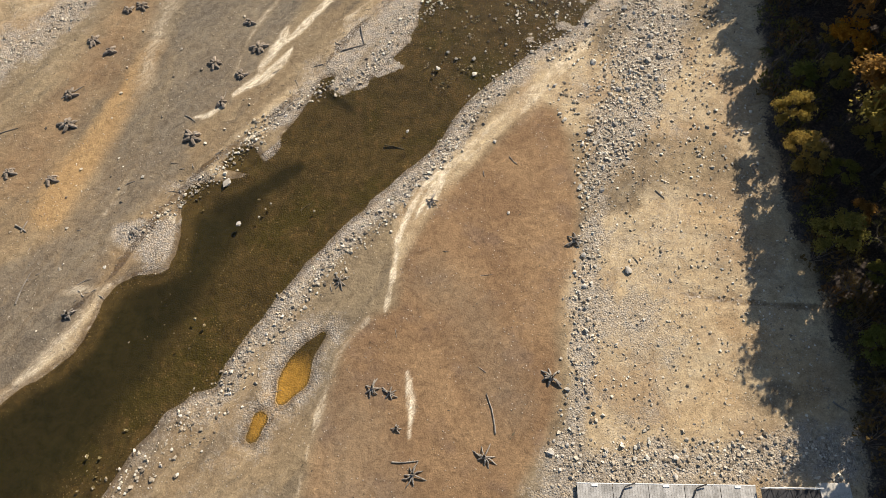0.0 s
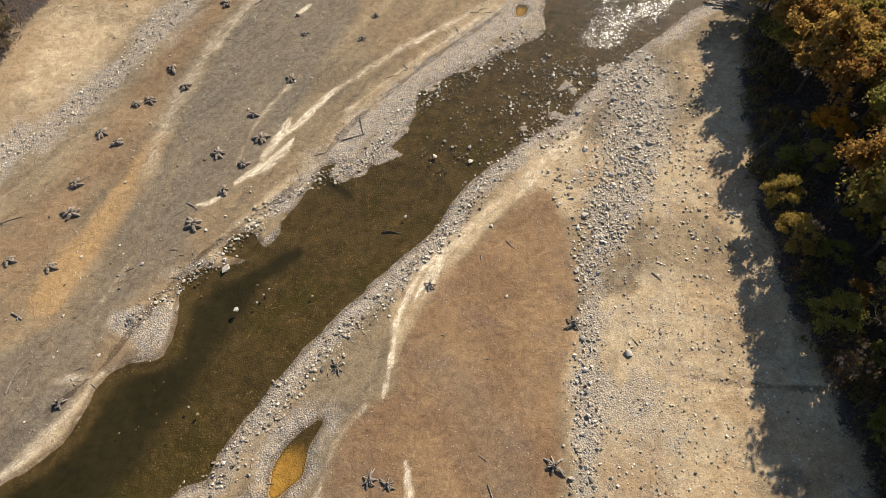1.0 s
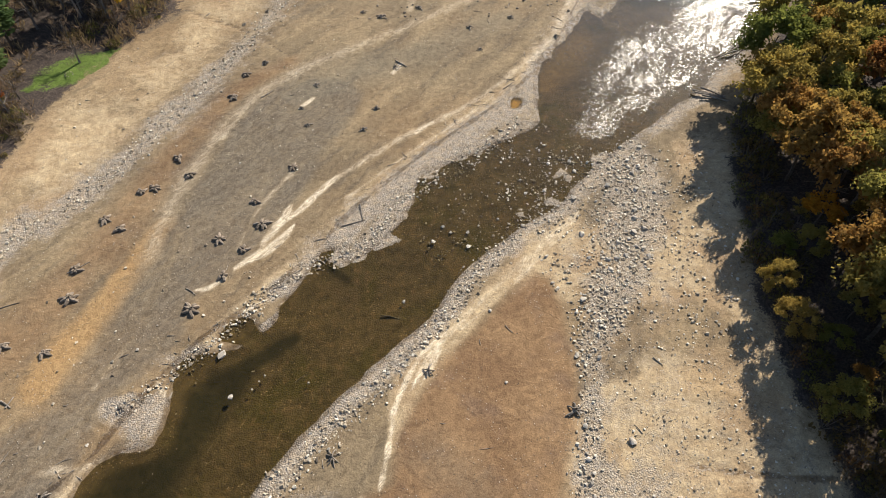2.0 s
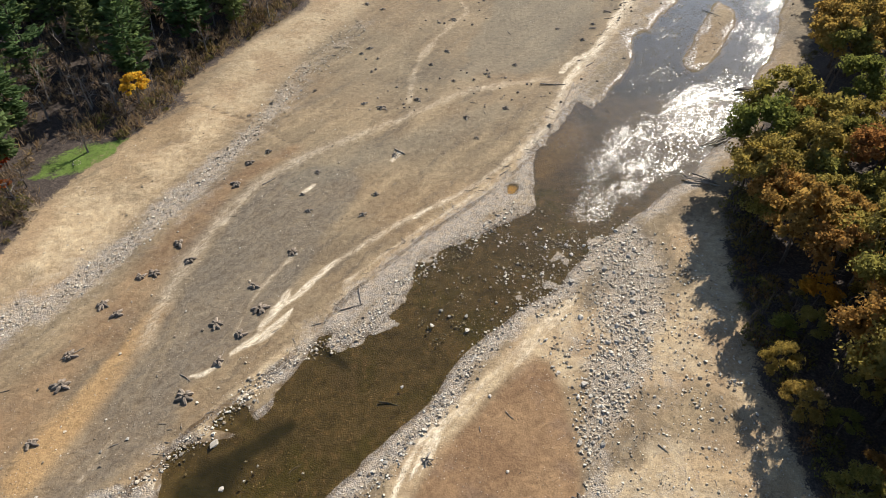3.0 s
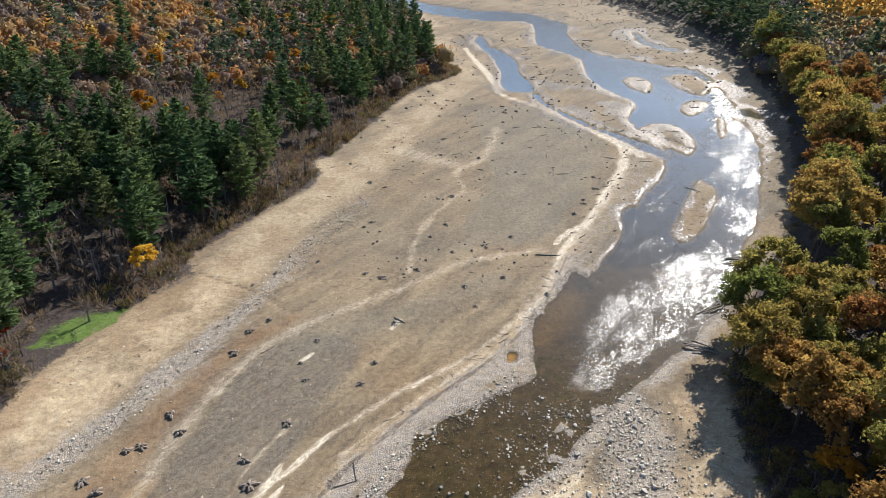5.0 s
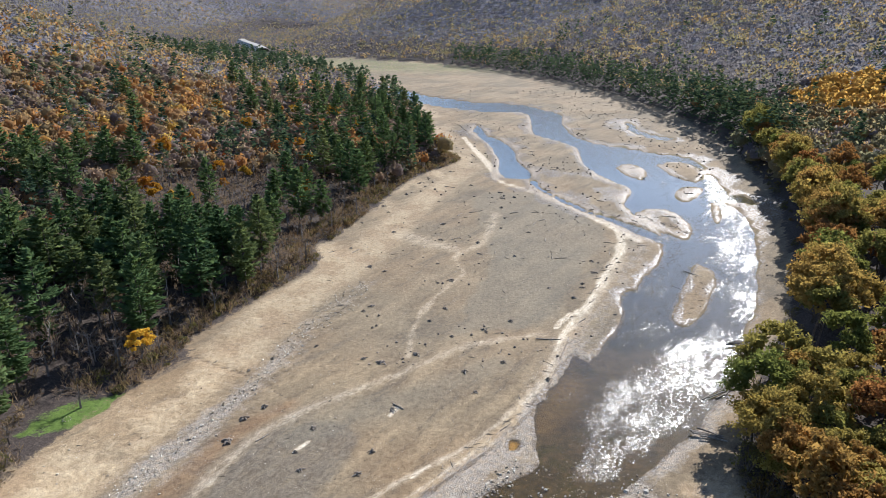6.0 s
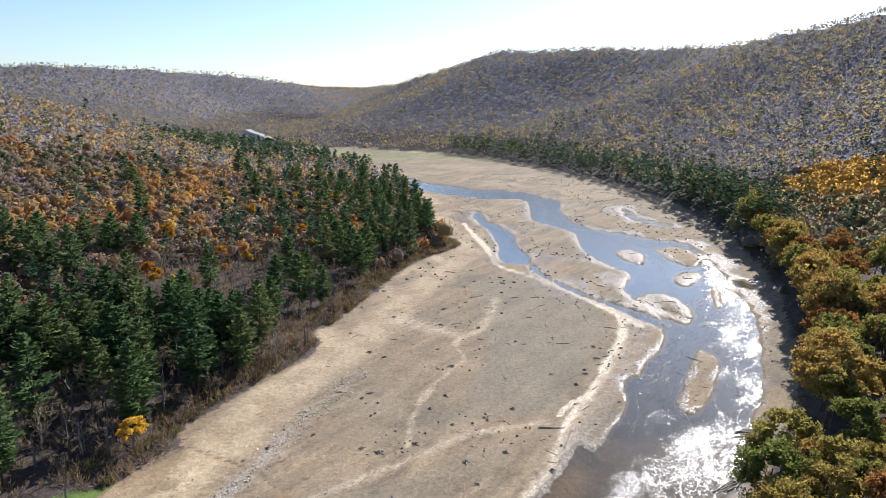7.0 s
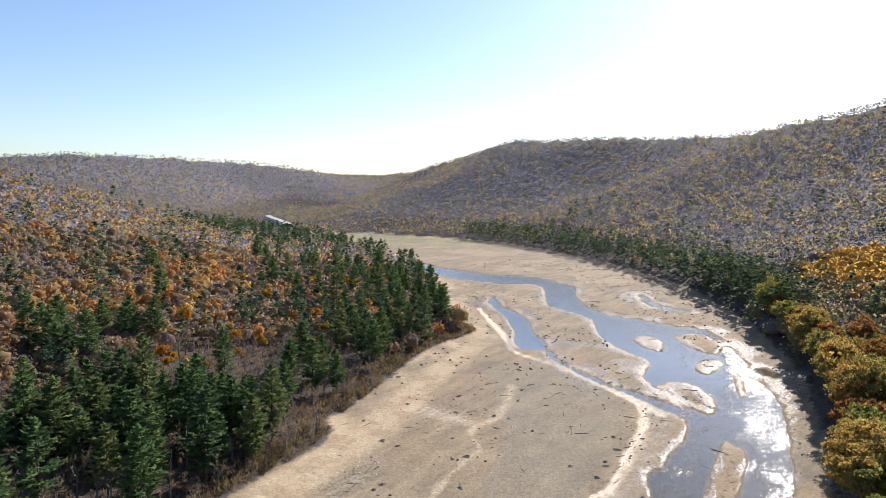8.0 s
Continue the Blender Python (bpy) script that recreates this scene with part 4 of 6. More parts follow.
def pine_meshes(rng, h, reach, dense=1.0):
    """A white pine: trunk, and whorls of plumed boughs with gaps between them."""
    lean = rng.normal(0, 0.012, 2)
    trunk = tubes([[(lean[0] * z, lean[1] * z, z, 0.30 * (1 - z / (h * 1.02)) ** 0.8 + 0.02) for z in np.linspace(-0.5, h, 7)]], 6)
    c, a, nm, ln, wd = [], [], [], [], []
    boughs = []
    z = h * rng.uniform(0.10, 0.2)
    while z < h * 0.985:
        u = z / h
        prof = min(1.0, 0.35 + 2.2 * (u - 0.14)) * (1 - u) ** 0.72 * 1.25 + 0.03
        for k in range(rng.integers(5, 8)):
            L = reach * prof * rng.uniform(0.62, 1.18)
            az = rng.uniform(0, 2 * np.pi)
            way = np.array([np.cos(az), np.sin(az), 0])
            rise = rng.uniform(0.02, 0.3) + 0.5 * u * u
            root = np.array([lean[0] * z, lean[1] * z, z + rng.normal(0, 0.18)])
            if k < 1 and u < 0.6:
                boughs.append([(*root, 0.06), (*(root + way * L * 0.5 + [0, 0, L * 0.5 * rise]), 0.04), (*(root + way * L * 0.9 + [0, 0, L * 0.9 * rise]), 0.015)])
            m = max(4, int(L * 3.0 * dense))
            for s in np.linspace(0.28, 1.0, m):
                spread = rng.normal(0, 0.16 * L * (1.1 - 0.5 * s))
                side = np.array([-way[1], way[0], 0])
                c.append(root + way * L * s + side * spread + [0, 0, L * s * rise + rng.normal(0, 0.12)])
                a.append(way + side * rng.normal(0, 0.5) + [0, 0, rise * 0.8 + rng.normal(0, 0.2)])
                nm.append(np.array([0, 0, 1.0]) + rng.normal(0, 0.35, 3))
                ln.append(rng.uniform(1.1, 2.1))
                wd.append(rng.uniform(0.6, 1.1))
        z += h * rng.uniform(0.028, 0.05)
    cr = cards(np.array(c), np.array(a), np.array(nm), ln, wd, 0.2)
    tr = tubes(boughs, 3)
    tv = np.vstack([trunk[0], tr[0]])
    tf = np.vstack([trunk[1], tr[1] + len(trunk[0])])
    return mesh_of("pine_trunk", tv, tf), mesh_of("pine_crown", *cr)


def branch_paths(rng, h, reach, forks=3, start=0.3, levels=1):
    """The limbs of a broadleaf tree, and the places and directions of their ends."""
    paths, ends = [], []

    def grow(p, d, length, r, level):
        pts, q, way = [(*p, r)], np.array(p), np.array(d)
        for k in range(3):
            way = unit(way + rng.normal(0, 0.16, 3) + [0, 0, 0.07])
            q = q + way * length / 3
            pts.append((*q, r * (1 - 0.22 * (k + 1))))
        paths.append(pts)
        if level == 0:
            ends.append((q, way))
            return
        for k in range(forks):
            t = rng.uniform(0.45, 1.0)
            o = np.array(pts[0][:3]) * (1 - t) + q * t
            grow(o, unit(way * 0.75 + unit(rng.normal(0, 1, 3)) * 0.75), length * rng.uniform(0.5, 0.75), r * 0.5, level - 1)

    top = h * 0.62
    paths.append([(0, 0, -0.5, 0.34), (0, 0, h * 0.12, 0.26), (rng.normal(0, 0.2), rng.normal(0, 0.2), h * 0.35, 0.2), (rng.normal(0, 0.4), rng.normal(0, 0.4), top, 0.1)])
    for k in range(7):
        z = h * rng.uniform(start, 0.62)
        az = k * 2.4 + rng.uniform(-0.4, 0.4)
        grow((0, 0, z), unit(np.array([np.cos(az), np.sin(az), rng.uniform(0.35, 1.1)])), reach * rng.uniform(0.45, 0.75), 0.11, levels)
    return paths, ends


def broadleaf_meshes(rng, h, reach, leaves=1500, clumps=34):
    """A broadleaf tree: limbs, and leaf sprays that gather in uneven clumps."""
    paths, ends = branch_paths(rng, h, reach, 2, 0.25)
    ways = sphere_ways(clumps, rng, -0.25)
    rad = rng.uniform(0.55, 1.0, clumps) ** 0.6
    cen = ways * rad[:, None] * [reach, reach, h * 0.36] * rng.uniform(0.82, 1.1, (clumps, 1)) + [0, 0, h * 0.6]
    size = rng.uniform(0.17, 0.34, clumps) * reach
    pick = rng.integers(0, clumps, leaves)
    d = sphere_ways(leaves, rng, -0.55)
    c = cen[pick] + d * (size[pick] * rng.uniform(0.45, 1.08, leaves))[:, None] * [1, 1, 0.72]
    inner = leaves // 7
    pick = rng.integers(0, clumps, inner)
    core = cards(cen[pick] * [0.8, 0.8, 0.97] + rng.normal(0, 0.25, (inner, 3)) * size[pick][:, None], rng.normal(0, 1, (inner, 3)), rng.normal(0, 1, (inner, 3)), rng.uniform(1.1, 1.9, inner), rng.uniform(0.9, 1.5, inner), 0.2)
    crown = cards(c, rng.normal(0, 1, (leaves, 3)), d + rng.normal(0, 0.5, (leaves, 3)), rng.uniform(0.28, 0.66, leaves), rng.uniform(0.24, 0.52, leaves), 0.15)
    return mesh_of("trunk", *tubes(paths, 3)), mesh_of("crown", np.vstack([crown[0], core[0]]), np.vstack([crown[1], core[1] + len(crown[0])]))


def bare_meshes(rng, h, reach, twigs=260):
    """A leafless tree: limbs and a haze of twigs."""
    paths, ends = branch_paths(rng, h, reach, 2, 0.22, 2)
    e = np.array([p for p, _ in ends])
    w = np.array([d for _, d in ends])
    pick = rng.integers(0, len(e), twigs)
    along = w[pick] + rng.normal(0, 0.55, (twigs, 3)) + [0, 0, 0.25]
    ln = rng.uniform(0.7, 1.7, twigs)
    c = e[pick] + unit(along) * ln[:, None] * 0.35 + rng.normal(0, 0.25, (twigs, 3))
    return mesh_of("trunk", *tubes(paths, 3)), mesh_of("twigs", *cards(c, along, rng.normal(0, 1, (twigs, 3)), ln * 1.15, np.full(twigs, 0.075)))


def shrub_meshes(rng, h, reach, leaves=170):
    """A low bush: a few stems with twigs and sparse leaves."""
    paths = []
    for k in range(9):
        az, s = rng.uniform(0, 6.28), rng.uniform(0.5, 1.0)
        paths.append([(0.1 * math.cos(az), 0.1 * math.sin(az), -0.2, 0.04), (0.5 * reach * s * math.cos(az), 0.5 * reach * s * math.sin(az), h * 0.6, 0.025), (reach * s * math.cos(az), reach * s * math.sin(az), h * rng.uniform(0.75, 1.05), 0.008)])
    d = sphere_ways(leaves, rng, -0.1)
    c = d * (rng.uniform(0.35, 1.0, leaves) ** 0.5)[:, None] * [reach, reach, h * 0.8] + [0, 0, h * 0.25]
    thin = rng.random(leaves) < 0.5
    cr = cards(c, np.where(thin[:, None], d + [0, 0, 0.6], rng.normal(0, 1, (leaves, 3))), rng.normal(0, 1, (leaves, 3)), np.where(thin, rng.uniform(0.6, 1.2, leaves), rng.uniform(0.25, 0.5, leaves)), np.where(thin, 0.05, rng.uniform(0.2, 0.36, leaves)))
    return mesh_of("stems", *tubes(paths, 3)), mesh_of("foliage", *cr)


def tree_kind(name, meshes, woods, leaves, crown_name, label, category, group):
    """The first tree of a kind, to be copied; it is taken away at the end."""
    e = base(name)
    part("stem" if name == "shrub" else "trunk", meshes[0], woods, e)
    part(crown_name, meshes[1], leaves, e)
    return tagged(e, label, category, group)


def plant(kinds, spots, rng, scale=(0.82, 1.18)):
    """Copies of the kinds at the spots, each turned and scaled by chance."""
    spots = np.asarray(spots, float)
    zs = terrain(spots[:, 0], spots[:, 1])
    for (x, y, *s), z in zip(spots, zs):
        k = kinds[rng.integers(len(kinds))]
        f = s[0] if s else rng.uniform(*scale)
        m = Matrix.LocRotScale((x, y, z - 0.15), Euler((0, 0, rng.uniform(0, 6.28))), None)
        c = copy_thing(k, m)
        c.scale = (f * rng.uniform(0.93, 1.07), f * rng.uniform(0.93, 1.07), f)


def retire(kinds):
    for k in kinds:
        for o in (*k.children_recursive, k):
            bpy.data.objects.remove(o)


def scatter(rng, n_try, box, gap, keep, taken=()):
    """Spots in a box that keep() allows, no two nearer than gap."""
    x, y = rng.uniform(box[0], box[1], n_try), rng.uniform(box[2], box[3], n_try)
    ok = keep(x, y)
    cell, out = {}, []

    def clash(px, py):
        i, j = int(px // gap), int(py // gap)
        for a in (-1, 0, 1):
            for b in (-1, 0, 1):
                for q in cell.get((i + a, j + b), ()):
                    if (q[0] - px) ** 2 + (q[1] - py) ** 2 < gap * gap:
                        return True
        return False

    for px, py in taken:
        cell.setdefault((int(px // gap), int(py // gap)), []).append((px, py))
    for px, py in zip(x[ok], y[ok]):
        if not clash(px, py):
            cell.setdefault((int(px // gap), int(py // gap)), []).append((px, py))
            out.append((px, py))
    return np.array(out).reshape(-1, 2)


def shore_out(x, y):
    return -signed(x, y, SHORE)


rng = np.random.default_rng(21)
PINES = [tree_kind("pine_tree", pine_meshes(rng, h, r), BARK, PINE, "crown", "tall dark green white pine at the forest edge", "tree", "pines on the wooded bank") for h, r in ((23, 5.4), (20, 5.0), (25, 5.6), (17, 4.4), (21, 5.8))]
OAKS = [tree_kind("oak_tree", broadleaf_meshes(rng, h, r, n), BARK, OAK, "crown", "broad oak tree in olive and rust autumn leaf", "tree", "oaks on the steep bank") for h, r, n in ((16, 5.6, 2300), (14, 5.0, 2000), (17, 6.2, 2600), (13, 4.6, 1700))]
GOLDS = [tree_kind("maple_tree", broadleaf_meshes(rng, h, r, n, 22), BARK, GOLD, "crown", "maple tree with orange and gold autumn leaves", "tree", "maples in the wood") for h, r, n in ((12, 3.6, 1100), (14, 4.2, 1400), (9, 2.8, 800))]
REDS = [tree_kind("maple_tree", broadleaf_meshes(rng, h, r, n, 18), BARK, RED, "crown", "small maple tree with dull red autumn leaves", "tree", "maples in the wood") for h, r, n in ((10, 3.2, 550), (7, 2.4, 400))]
BARES = [tree_kind("bare_tree", bare_meshes(rng, h, r), GREY_BARK, TWIG, "crown", "leafless grey deciduous tree with fine twigs", "tree", "bare trees in the wood") for h, r in ((14, 4.2), (12, 3.6), (16, 4.6), (10, 3.4))]
SAPLINGS = [tree_kind("sapling", bare_meshes(rng, h, r), BARK, BRUSH, "crown", "dark leafless sapling in the shade of the oaks", "tree", "saplings under the oaks") for h, r in ((13, 4.6), (11, 4.2))]
BIRCH = [tree_kind("birch_tree", broadleaf_meshes(rng, 11, 3.8, 1300, 20), GREY_BARK, YELLOW, "crown", "birch tree in clear yellow leaf at the shore", "tree", "birches at the shore")]
SHRUBS = [tree_kind("shrub", shrub_meshes(rng, h, r), BARK, BRUSH, "foliage", "brown and olive brush at the water line", "shrub", "brush along the shore") for h, r in ((2.2, 1.6), (3.0, 2.0), (1.5, 1.4))]

# the wood on the low bank: pines, bare trees and a few maples
PINE_GROVE = [(-99, 151), (-100, 161), (-99, 168), (-98, 174), (-95, 179), (-91, 181), (-85, 180), (-80, 182), (-73, 176), (-69, 175), (-90, 148), (-85, 150), (-82, 155), (-77, 159),
              (-73, 162), (-69, 132), (-73, 144), (-62, 151), (-60, 156), (-62, 172), (-56, 173), (-55, 184), (-55, 199), (-54, 164), (-104, 156), (-93, 168), (-88, 162), (-80, 170)]
PINE_POINT = [(-42, 220), (-49, 272), (-41, 265), (-36, 258), (-32, 252), (-60, 245), (-50, 216), (-49, 232), (-60, 227), (-31, 310), (-26, 307), (-22, 333), (-17, 363), (-10, 344), (-6, 349),
              (-6, 329), (-19, 292), (-14, 305), (-30, 271), (-45, 308), (-54, 316), (-40, 342), (-34, 373), (-64, 341), (-75, 354), (-29, 348), (-48, 356), (-12, 372), (-20, 392)]
PINE_POINT_FAR = [(-84, 339), (-110, 383), (-110, 422), (-107, 474), (-45, 540), (-35, 531), (-28, 509), (-24, 480), (-56, 484), (-67, 446), (-82, 442), (-90, 409), (-95, 373), (-127, 432), (-147, 474),
                  (-137, 497), (-35, 431), (-23, 414), (-52, 410), (-40, 462), (-70, 400), (-60, 382), (-80, 480), (-62, 520), (-15, 440), (-46, 392), (-30, 400)]
PINE_SLOPE = [(-146, 223), (-137, 219), (-149, 233), (-135, 211), (-139, 246), (-133, 250), (-127, 244), (-121, 251), (-128, 215), (-147, 315), (-171, 359), (-81, 220), (-109, 155), (-117, 169),
              (-89, 118), (-84, 110), (-88, 127), (-95, 122), (-82, 99), (-90, 106), (-110, 128), (-120, 140), (-155, 225), (-160, 240)]
MAPLES = [(-101, 221), (-94, 219), (-88, 217), (-92, 386), (-85, 383), (-63, 392), (-43, 364), (-97, 326), (-118, 272), (-51, 230), (-30, 412), (-79, 255), (-126, 370), (-115, 173), (-106, 226), (-66, 300), (-58, 262)]


def low_bank(x, y, near, far):
    o = shore_out(x, y)
    return (o > near) & (o < far) & (x < 14) & (y > 60)


taken = []
for spots in (PINE_GROVE, PINE_POINT, PINE_POINT_FAR, PINE_SLOPE):
    plant(PINES, [(x + rng.normal(0, 0.6), y + rng.normal(0, 0.6)) for x, y in spots], rng, (0.8, 1.08))
    taken += spots
fill = scatter(rng, 900, (-125, -50, 120, 200), 4.6, lambda x, y: low_bank(x, y, 9, 60) & (x > -112 + 0.0 * y) & (y > 140) & (y < 192), taken)[:18]
fill = np.vstack([fill, scatter(rng, 1500, (-75, 8, 250, 480), 6.0, lambda x, y: low_bank(x, y, 4, 45) & (y > 235), taken)[:14]])
plant(PINES, fill, rng, (0.65, 1.0))
taken += [tuple(p) for p in fill]
golds = [(x, y, rng.uniform(0.75, 1.05)) for x, y in MAPLES]
plant(GOLDS, golds, rng)
plant(BIRCH, [(-65.5, 123.5, 0.8)], rng)
taken += [p[:2] for p in golds] + [(-65.5, 123.5)]
small = scatter(rng, 700, (-190, 12, 120, 430), 9.0, lambda x, y: low_bank(x, y, 7, 90), taken)[:34]
plant(GOLDS + REDS, small, rng, (0.4, 0.7))
taken += [tuple(p) for p in small]
plant(BARES, [(-72, 125, 0.7), (-75, 122, 0.65), (-70, 121, 0.5)], rng)
bares = scatter(rng, 5000, (-210, 12, 70, 430), 4.4, lambda x, y: low_bank(x, y, 2.5, 85), taken)
bares = bares[np.argsort(np.hypot(bares[:, 0], bares[:, 1]))][:290]
BARE_REACH = float(np.hypot(*bares[-1]))
plant(BARES, bares, rng, (0.6, 1.1))
plant(REDS, [(-79, 92, 0.6), (-82, 98, 0.7), (-80, 84, 0.5)], rng)
brush = scatter(rng, 6000, (-110, 16, 50, 420), 1.9, lambda x, y: low_bank(x, y, 0.3, 10) & ~((x > -78) & (y > 94) & (y < 111) & (x < -64)), [])
brush = brush[np.argsort(np.hypot(brush[:, 0], brush[:, 1]))][:260]
plant(SHRUBS, brush, rng, (0.45, 1.1))

# the steep bank: oaks above the stony shore, thin brush at their feet


def steep_bank(x, y, near, far):
    o = shore_out(x, y)
    return (o > near + np.where(near > 1, 4.0 * step(105, 125, y), 0)) & (o < far) & (x > 40)


oaks = scatter(rng, 3000, (44, 240, -5, 330), 6.6, lambda x, y: steep_bank(x, y, 1.5, 60) & ~((y < 63) & (x < 58)) & ~((y < 95) & (x < 58)))
close = scatter(rng, 900, (47, 75, -5, 112), 5.2, lambda x, y: steep_bank(x, y, 1.2, 22) & ~((y < 63) & (x < 58)) & ~((y < 95) & (x < 58)), [])
oaks = np.vstack([close, oaks[np.min(np.hypot(oaks[:, None, 0] - close[None, :, 0], oaks[:, None, 1] - close[None, :, 1]), 1) > 5.0]])
lip = np.array([(57, 95), (56, 88), (60, 101), (55, 81), (55.5, 30), (57, 37), (56.5, 44), (57, 51), (59, 58), (58, 66), (56, 74), (56, 82), (57, 90), (56.5, 23), (56.5, 15), (56, 8)])
oaks = oaks[np.min(np.hypot(oaks[:, None, 0] - lip[None, :, 0], oaks[:, None, 1] - lip[None, :, 1]), 1) > 4.0]
oaks = np.vstack([lip, oaks[np.argsort(np.hypot(oaks[:, 0], oaks[:, 1]))][:174]])
OAK_REACH = float(np.hypot(*oaks[-1]))
plant(OAKS, oaks[4:16], rng, (1.0, 1.25))
plant(OAKS, oaks[16:], rng, (0.75, 1.15))
plant(OAKS, [(x, y, s) for (x, y), s in zip(oaks[:4], (0.98, 0.95, 1.05, 0.85))], rng)
# the tall row that shades the far strand
row = spline(SHORE_RIGHT, 12)
row = row[(row[:, 1] > 128) & (row[:, 1] < 345)]
row = row[np.concatenate([[0], np.nonzero(np.diff((np.concatenate([[0], np.cumsum(np.hypot(*np.diff(row, axis=0).T))]) // 5.0).astype(int)))[0] + 1])]
row = row + np.stack([6.0 + rng.uniform(0, 4, len(row)), rng.uniform(-1.5, 1.5, len(row))], 1)
plant(OAKS, row, rng, (1.15, 1.45))
plant(GOLDS, [(55, 62, 0.65)], rng)
thin = scatter(rng, 1400, (45, 64, -8, 66), 2.7, lambda x, y: steep_bank(x, y, 0.5, 16), [tuple(p) for p in oaks])
plant(SAPLINGS, thin[:60], rng, (0.3, 0.6))
plant(OAKS, thin[60:110], rng, (0.32, 0.55))
edge = scatter(rng, 900, (44, 56, -8, 100), 2.2, lambda x, y: steep_bank(x, y, 0.0, 5.0))[:70]
plant(SHRUBS, edge, rng, (0.7, 1.5))
# tall oaks largely out of view, added to shade the bank below them
shade_oaks = scatter(rng, 900, (60, 92, -14, 96), 6.0, lambda x, y: steep_bank(x, y, 12, 60), [tuple(p) for p in oaks])[:26]
plant(OAKS, shade_oaks, rng, (1.15, 1.4))
low = scatter(rng, 2500, (42, 190, -8, 330), 2.4, lambda x, y: steep_bank(x, y, 0.2, 4.5))
low = low[np.argsort(np.hypot(low[:, 0], low[:, 1]))][:90]
plant(SHRUBS, low, rng, (0.5, 1.1))
retire(PINES + OAKS + GOLDS + REDS + BARES + SHRUBS + SAPLINGS + BIRCH)

# ---------------------------------------------------------------- woods further off, as stuff


def wood_spots(rng, lo, hi, gap):
    """Tree spots between two distances from the dam, on the land, a gap apart."""
    g = np.arange(-hi, hi, gap)
    X, Y = np.meshgrid(g, np.arange(-60, hi, gap))
    x, y = X.ravel() + rng.uniform(-0.48, 0.48, X.size) * gap, Y.ravel() + rng.uniform(-0.48, 0.48, X.size) * gap
    r = np.hypot(x, y)
    m = (r >= lo) & (r < hi) & (np.abs(x) < 0.86 * y + 190)
    x, y, r = x[m], y[m], r[m]
    # the slopes that fall towards the lake
    m = (terrain(x, y) - terrain(x * (1 - 25 / r), y * (1 - 25 / r)) > -2.5) | (r < 400)
    x, y, r = x[m], y[m], r[m]
    o = shore_out(x, y)
    clearing, _ = near_line(x, y, spline([(-262, 1010), (-318, 1215), (-390, 1390), (-440, 1520)], 4))
    m = (o > np.where((x > 20) & (y > 300), 0.5, 3)) & (clearing > 24)
    # where single trees stand already
    m &= ~((x > 40) & (o < 60) & (r < OAK_REACH)) & ~((x < 14) & (o < 82) & (y > 60) & (r < BARE_REACH))
    return x[m], y[m], o[m]


def domes(org, radius, tall, foot, rng):
    """Uneven crowns, one for each tree: two ragged rings and a top."""
    n, k = len(org), 7
    ang = np.arange(k) * 2 * np.pi / k + rng.uniform(0, 6.28, (n, 1))
    rings = []
    for f, lift in ((0.92, 0.0), (0.78, 0.62)):
        r = radius[:, None] * f * rng.uniform(0.72, 1.22, (n, k))
        z = foot[:, None] + tall[:, None] * (lift + rng.uniform(-0.11, 0.11, (n, k)))
        rings.append(np.stack([r * np.cos(ang), r * np.sin(ang), z], -1))
    top = np.stack([radius * rng.uniform(-0.15, 0.15, n), radius * rng.uniform(-0.15, 0.15, n), foot + tall * rng.uniform(0.92, 1.08, n)], -1)[:, None]
    v = np.concatenate([rings[0], rings[1], top], 1) + org[:, None]
    i = np.arange(k)
    j = (i + 1) % k
    tri = np.concatenate([np.stack([i, j, k + j], 1), np.stack([i, k + j, k + i], 1), np.stack([k + i, k + j, np.full(k, 2 * k)], 1)])
    f = (tri[None] + (np.arange(n) * (2 * k + 1))[:, None, None]).reshape(-1, 3)
    return v.reshape(-1, 3), f, 2 * k + 1


def puffs(org, radius, tall, rng, k=7, ragged=0.25, rings=((0.72, 0.0), (1.0, 0.32), (0.72, 0.74))):
    """Ragged crowns, open below: rings of (radius, lift) and a top. org is the middle of the crown's foot."""
    n, m = len(org), len(rings)
    ang = np.arange(k) * 2 * np.pi / k + rng.uniform(0, 6.28, (n, 1))
    got = []
    for i, (f, lift) in enumerate(rings):
        r = radius[:, None] * f * rng.uniform(1 - ragged, 1 + ragged, (n, k))
        z = tall[:, None] * (lift + rng.uniform(-0.1, 0.1, (n, k)))
        got.append(np.stack([r * np.cos(ang + 0.4 * i), r * np.sin(ang + 0.4 * i), z], -1))
    got.append(np.stack([radius * rng.uniform(-0.2, 0.2, n), radius * rng.uniform(-0.2, 0.2, n), tall * rng.uniform(0.92, 1.08, n)], -1)[:, None])
    v = np.concatenate(got, 1) + org[:, None]
    i = np.arange(k)
    j = (i + 1) % k
    tri = [np.stack([i + q * k, j + q * k, j + q * k + k], 1) for q in range(m - 1)] + [np.stack([i + q * k, j + q * k + k, i + q * k + k], 1) for q in range(m - 1)]
    tri = np.concatenate(tri + [np.stack([i + (m - 1) * k, j + (m - 1) * k, np.full(k, m * k)], 1)])
    f = (tri[None] + (np.arange(n) * (m * k + 1))[:, None, None]).reshape(-1, 3)
    return v.reshape(-1, 3), f, m * k + 1


LOW = ((0.85, 0.0), (0.86, 0.55))


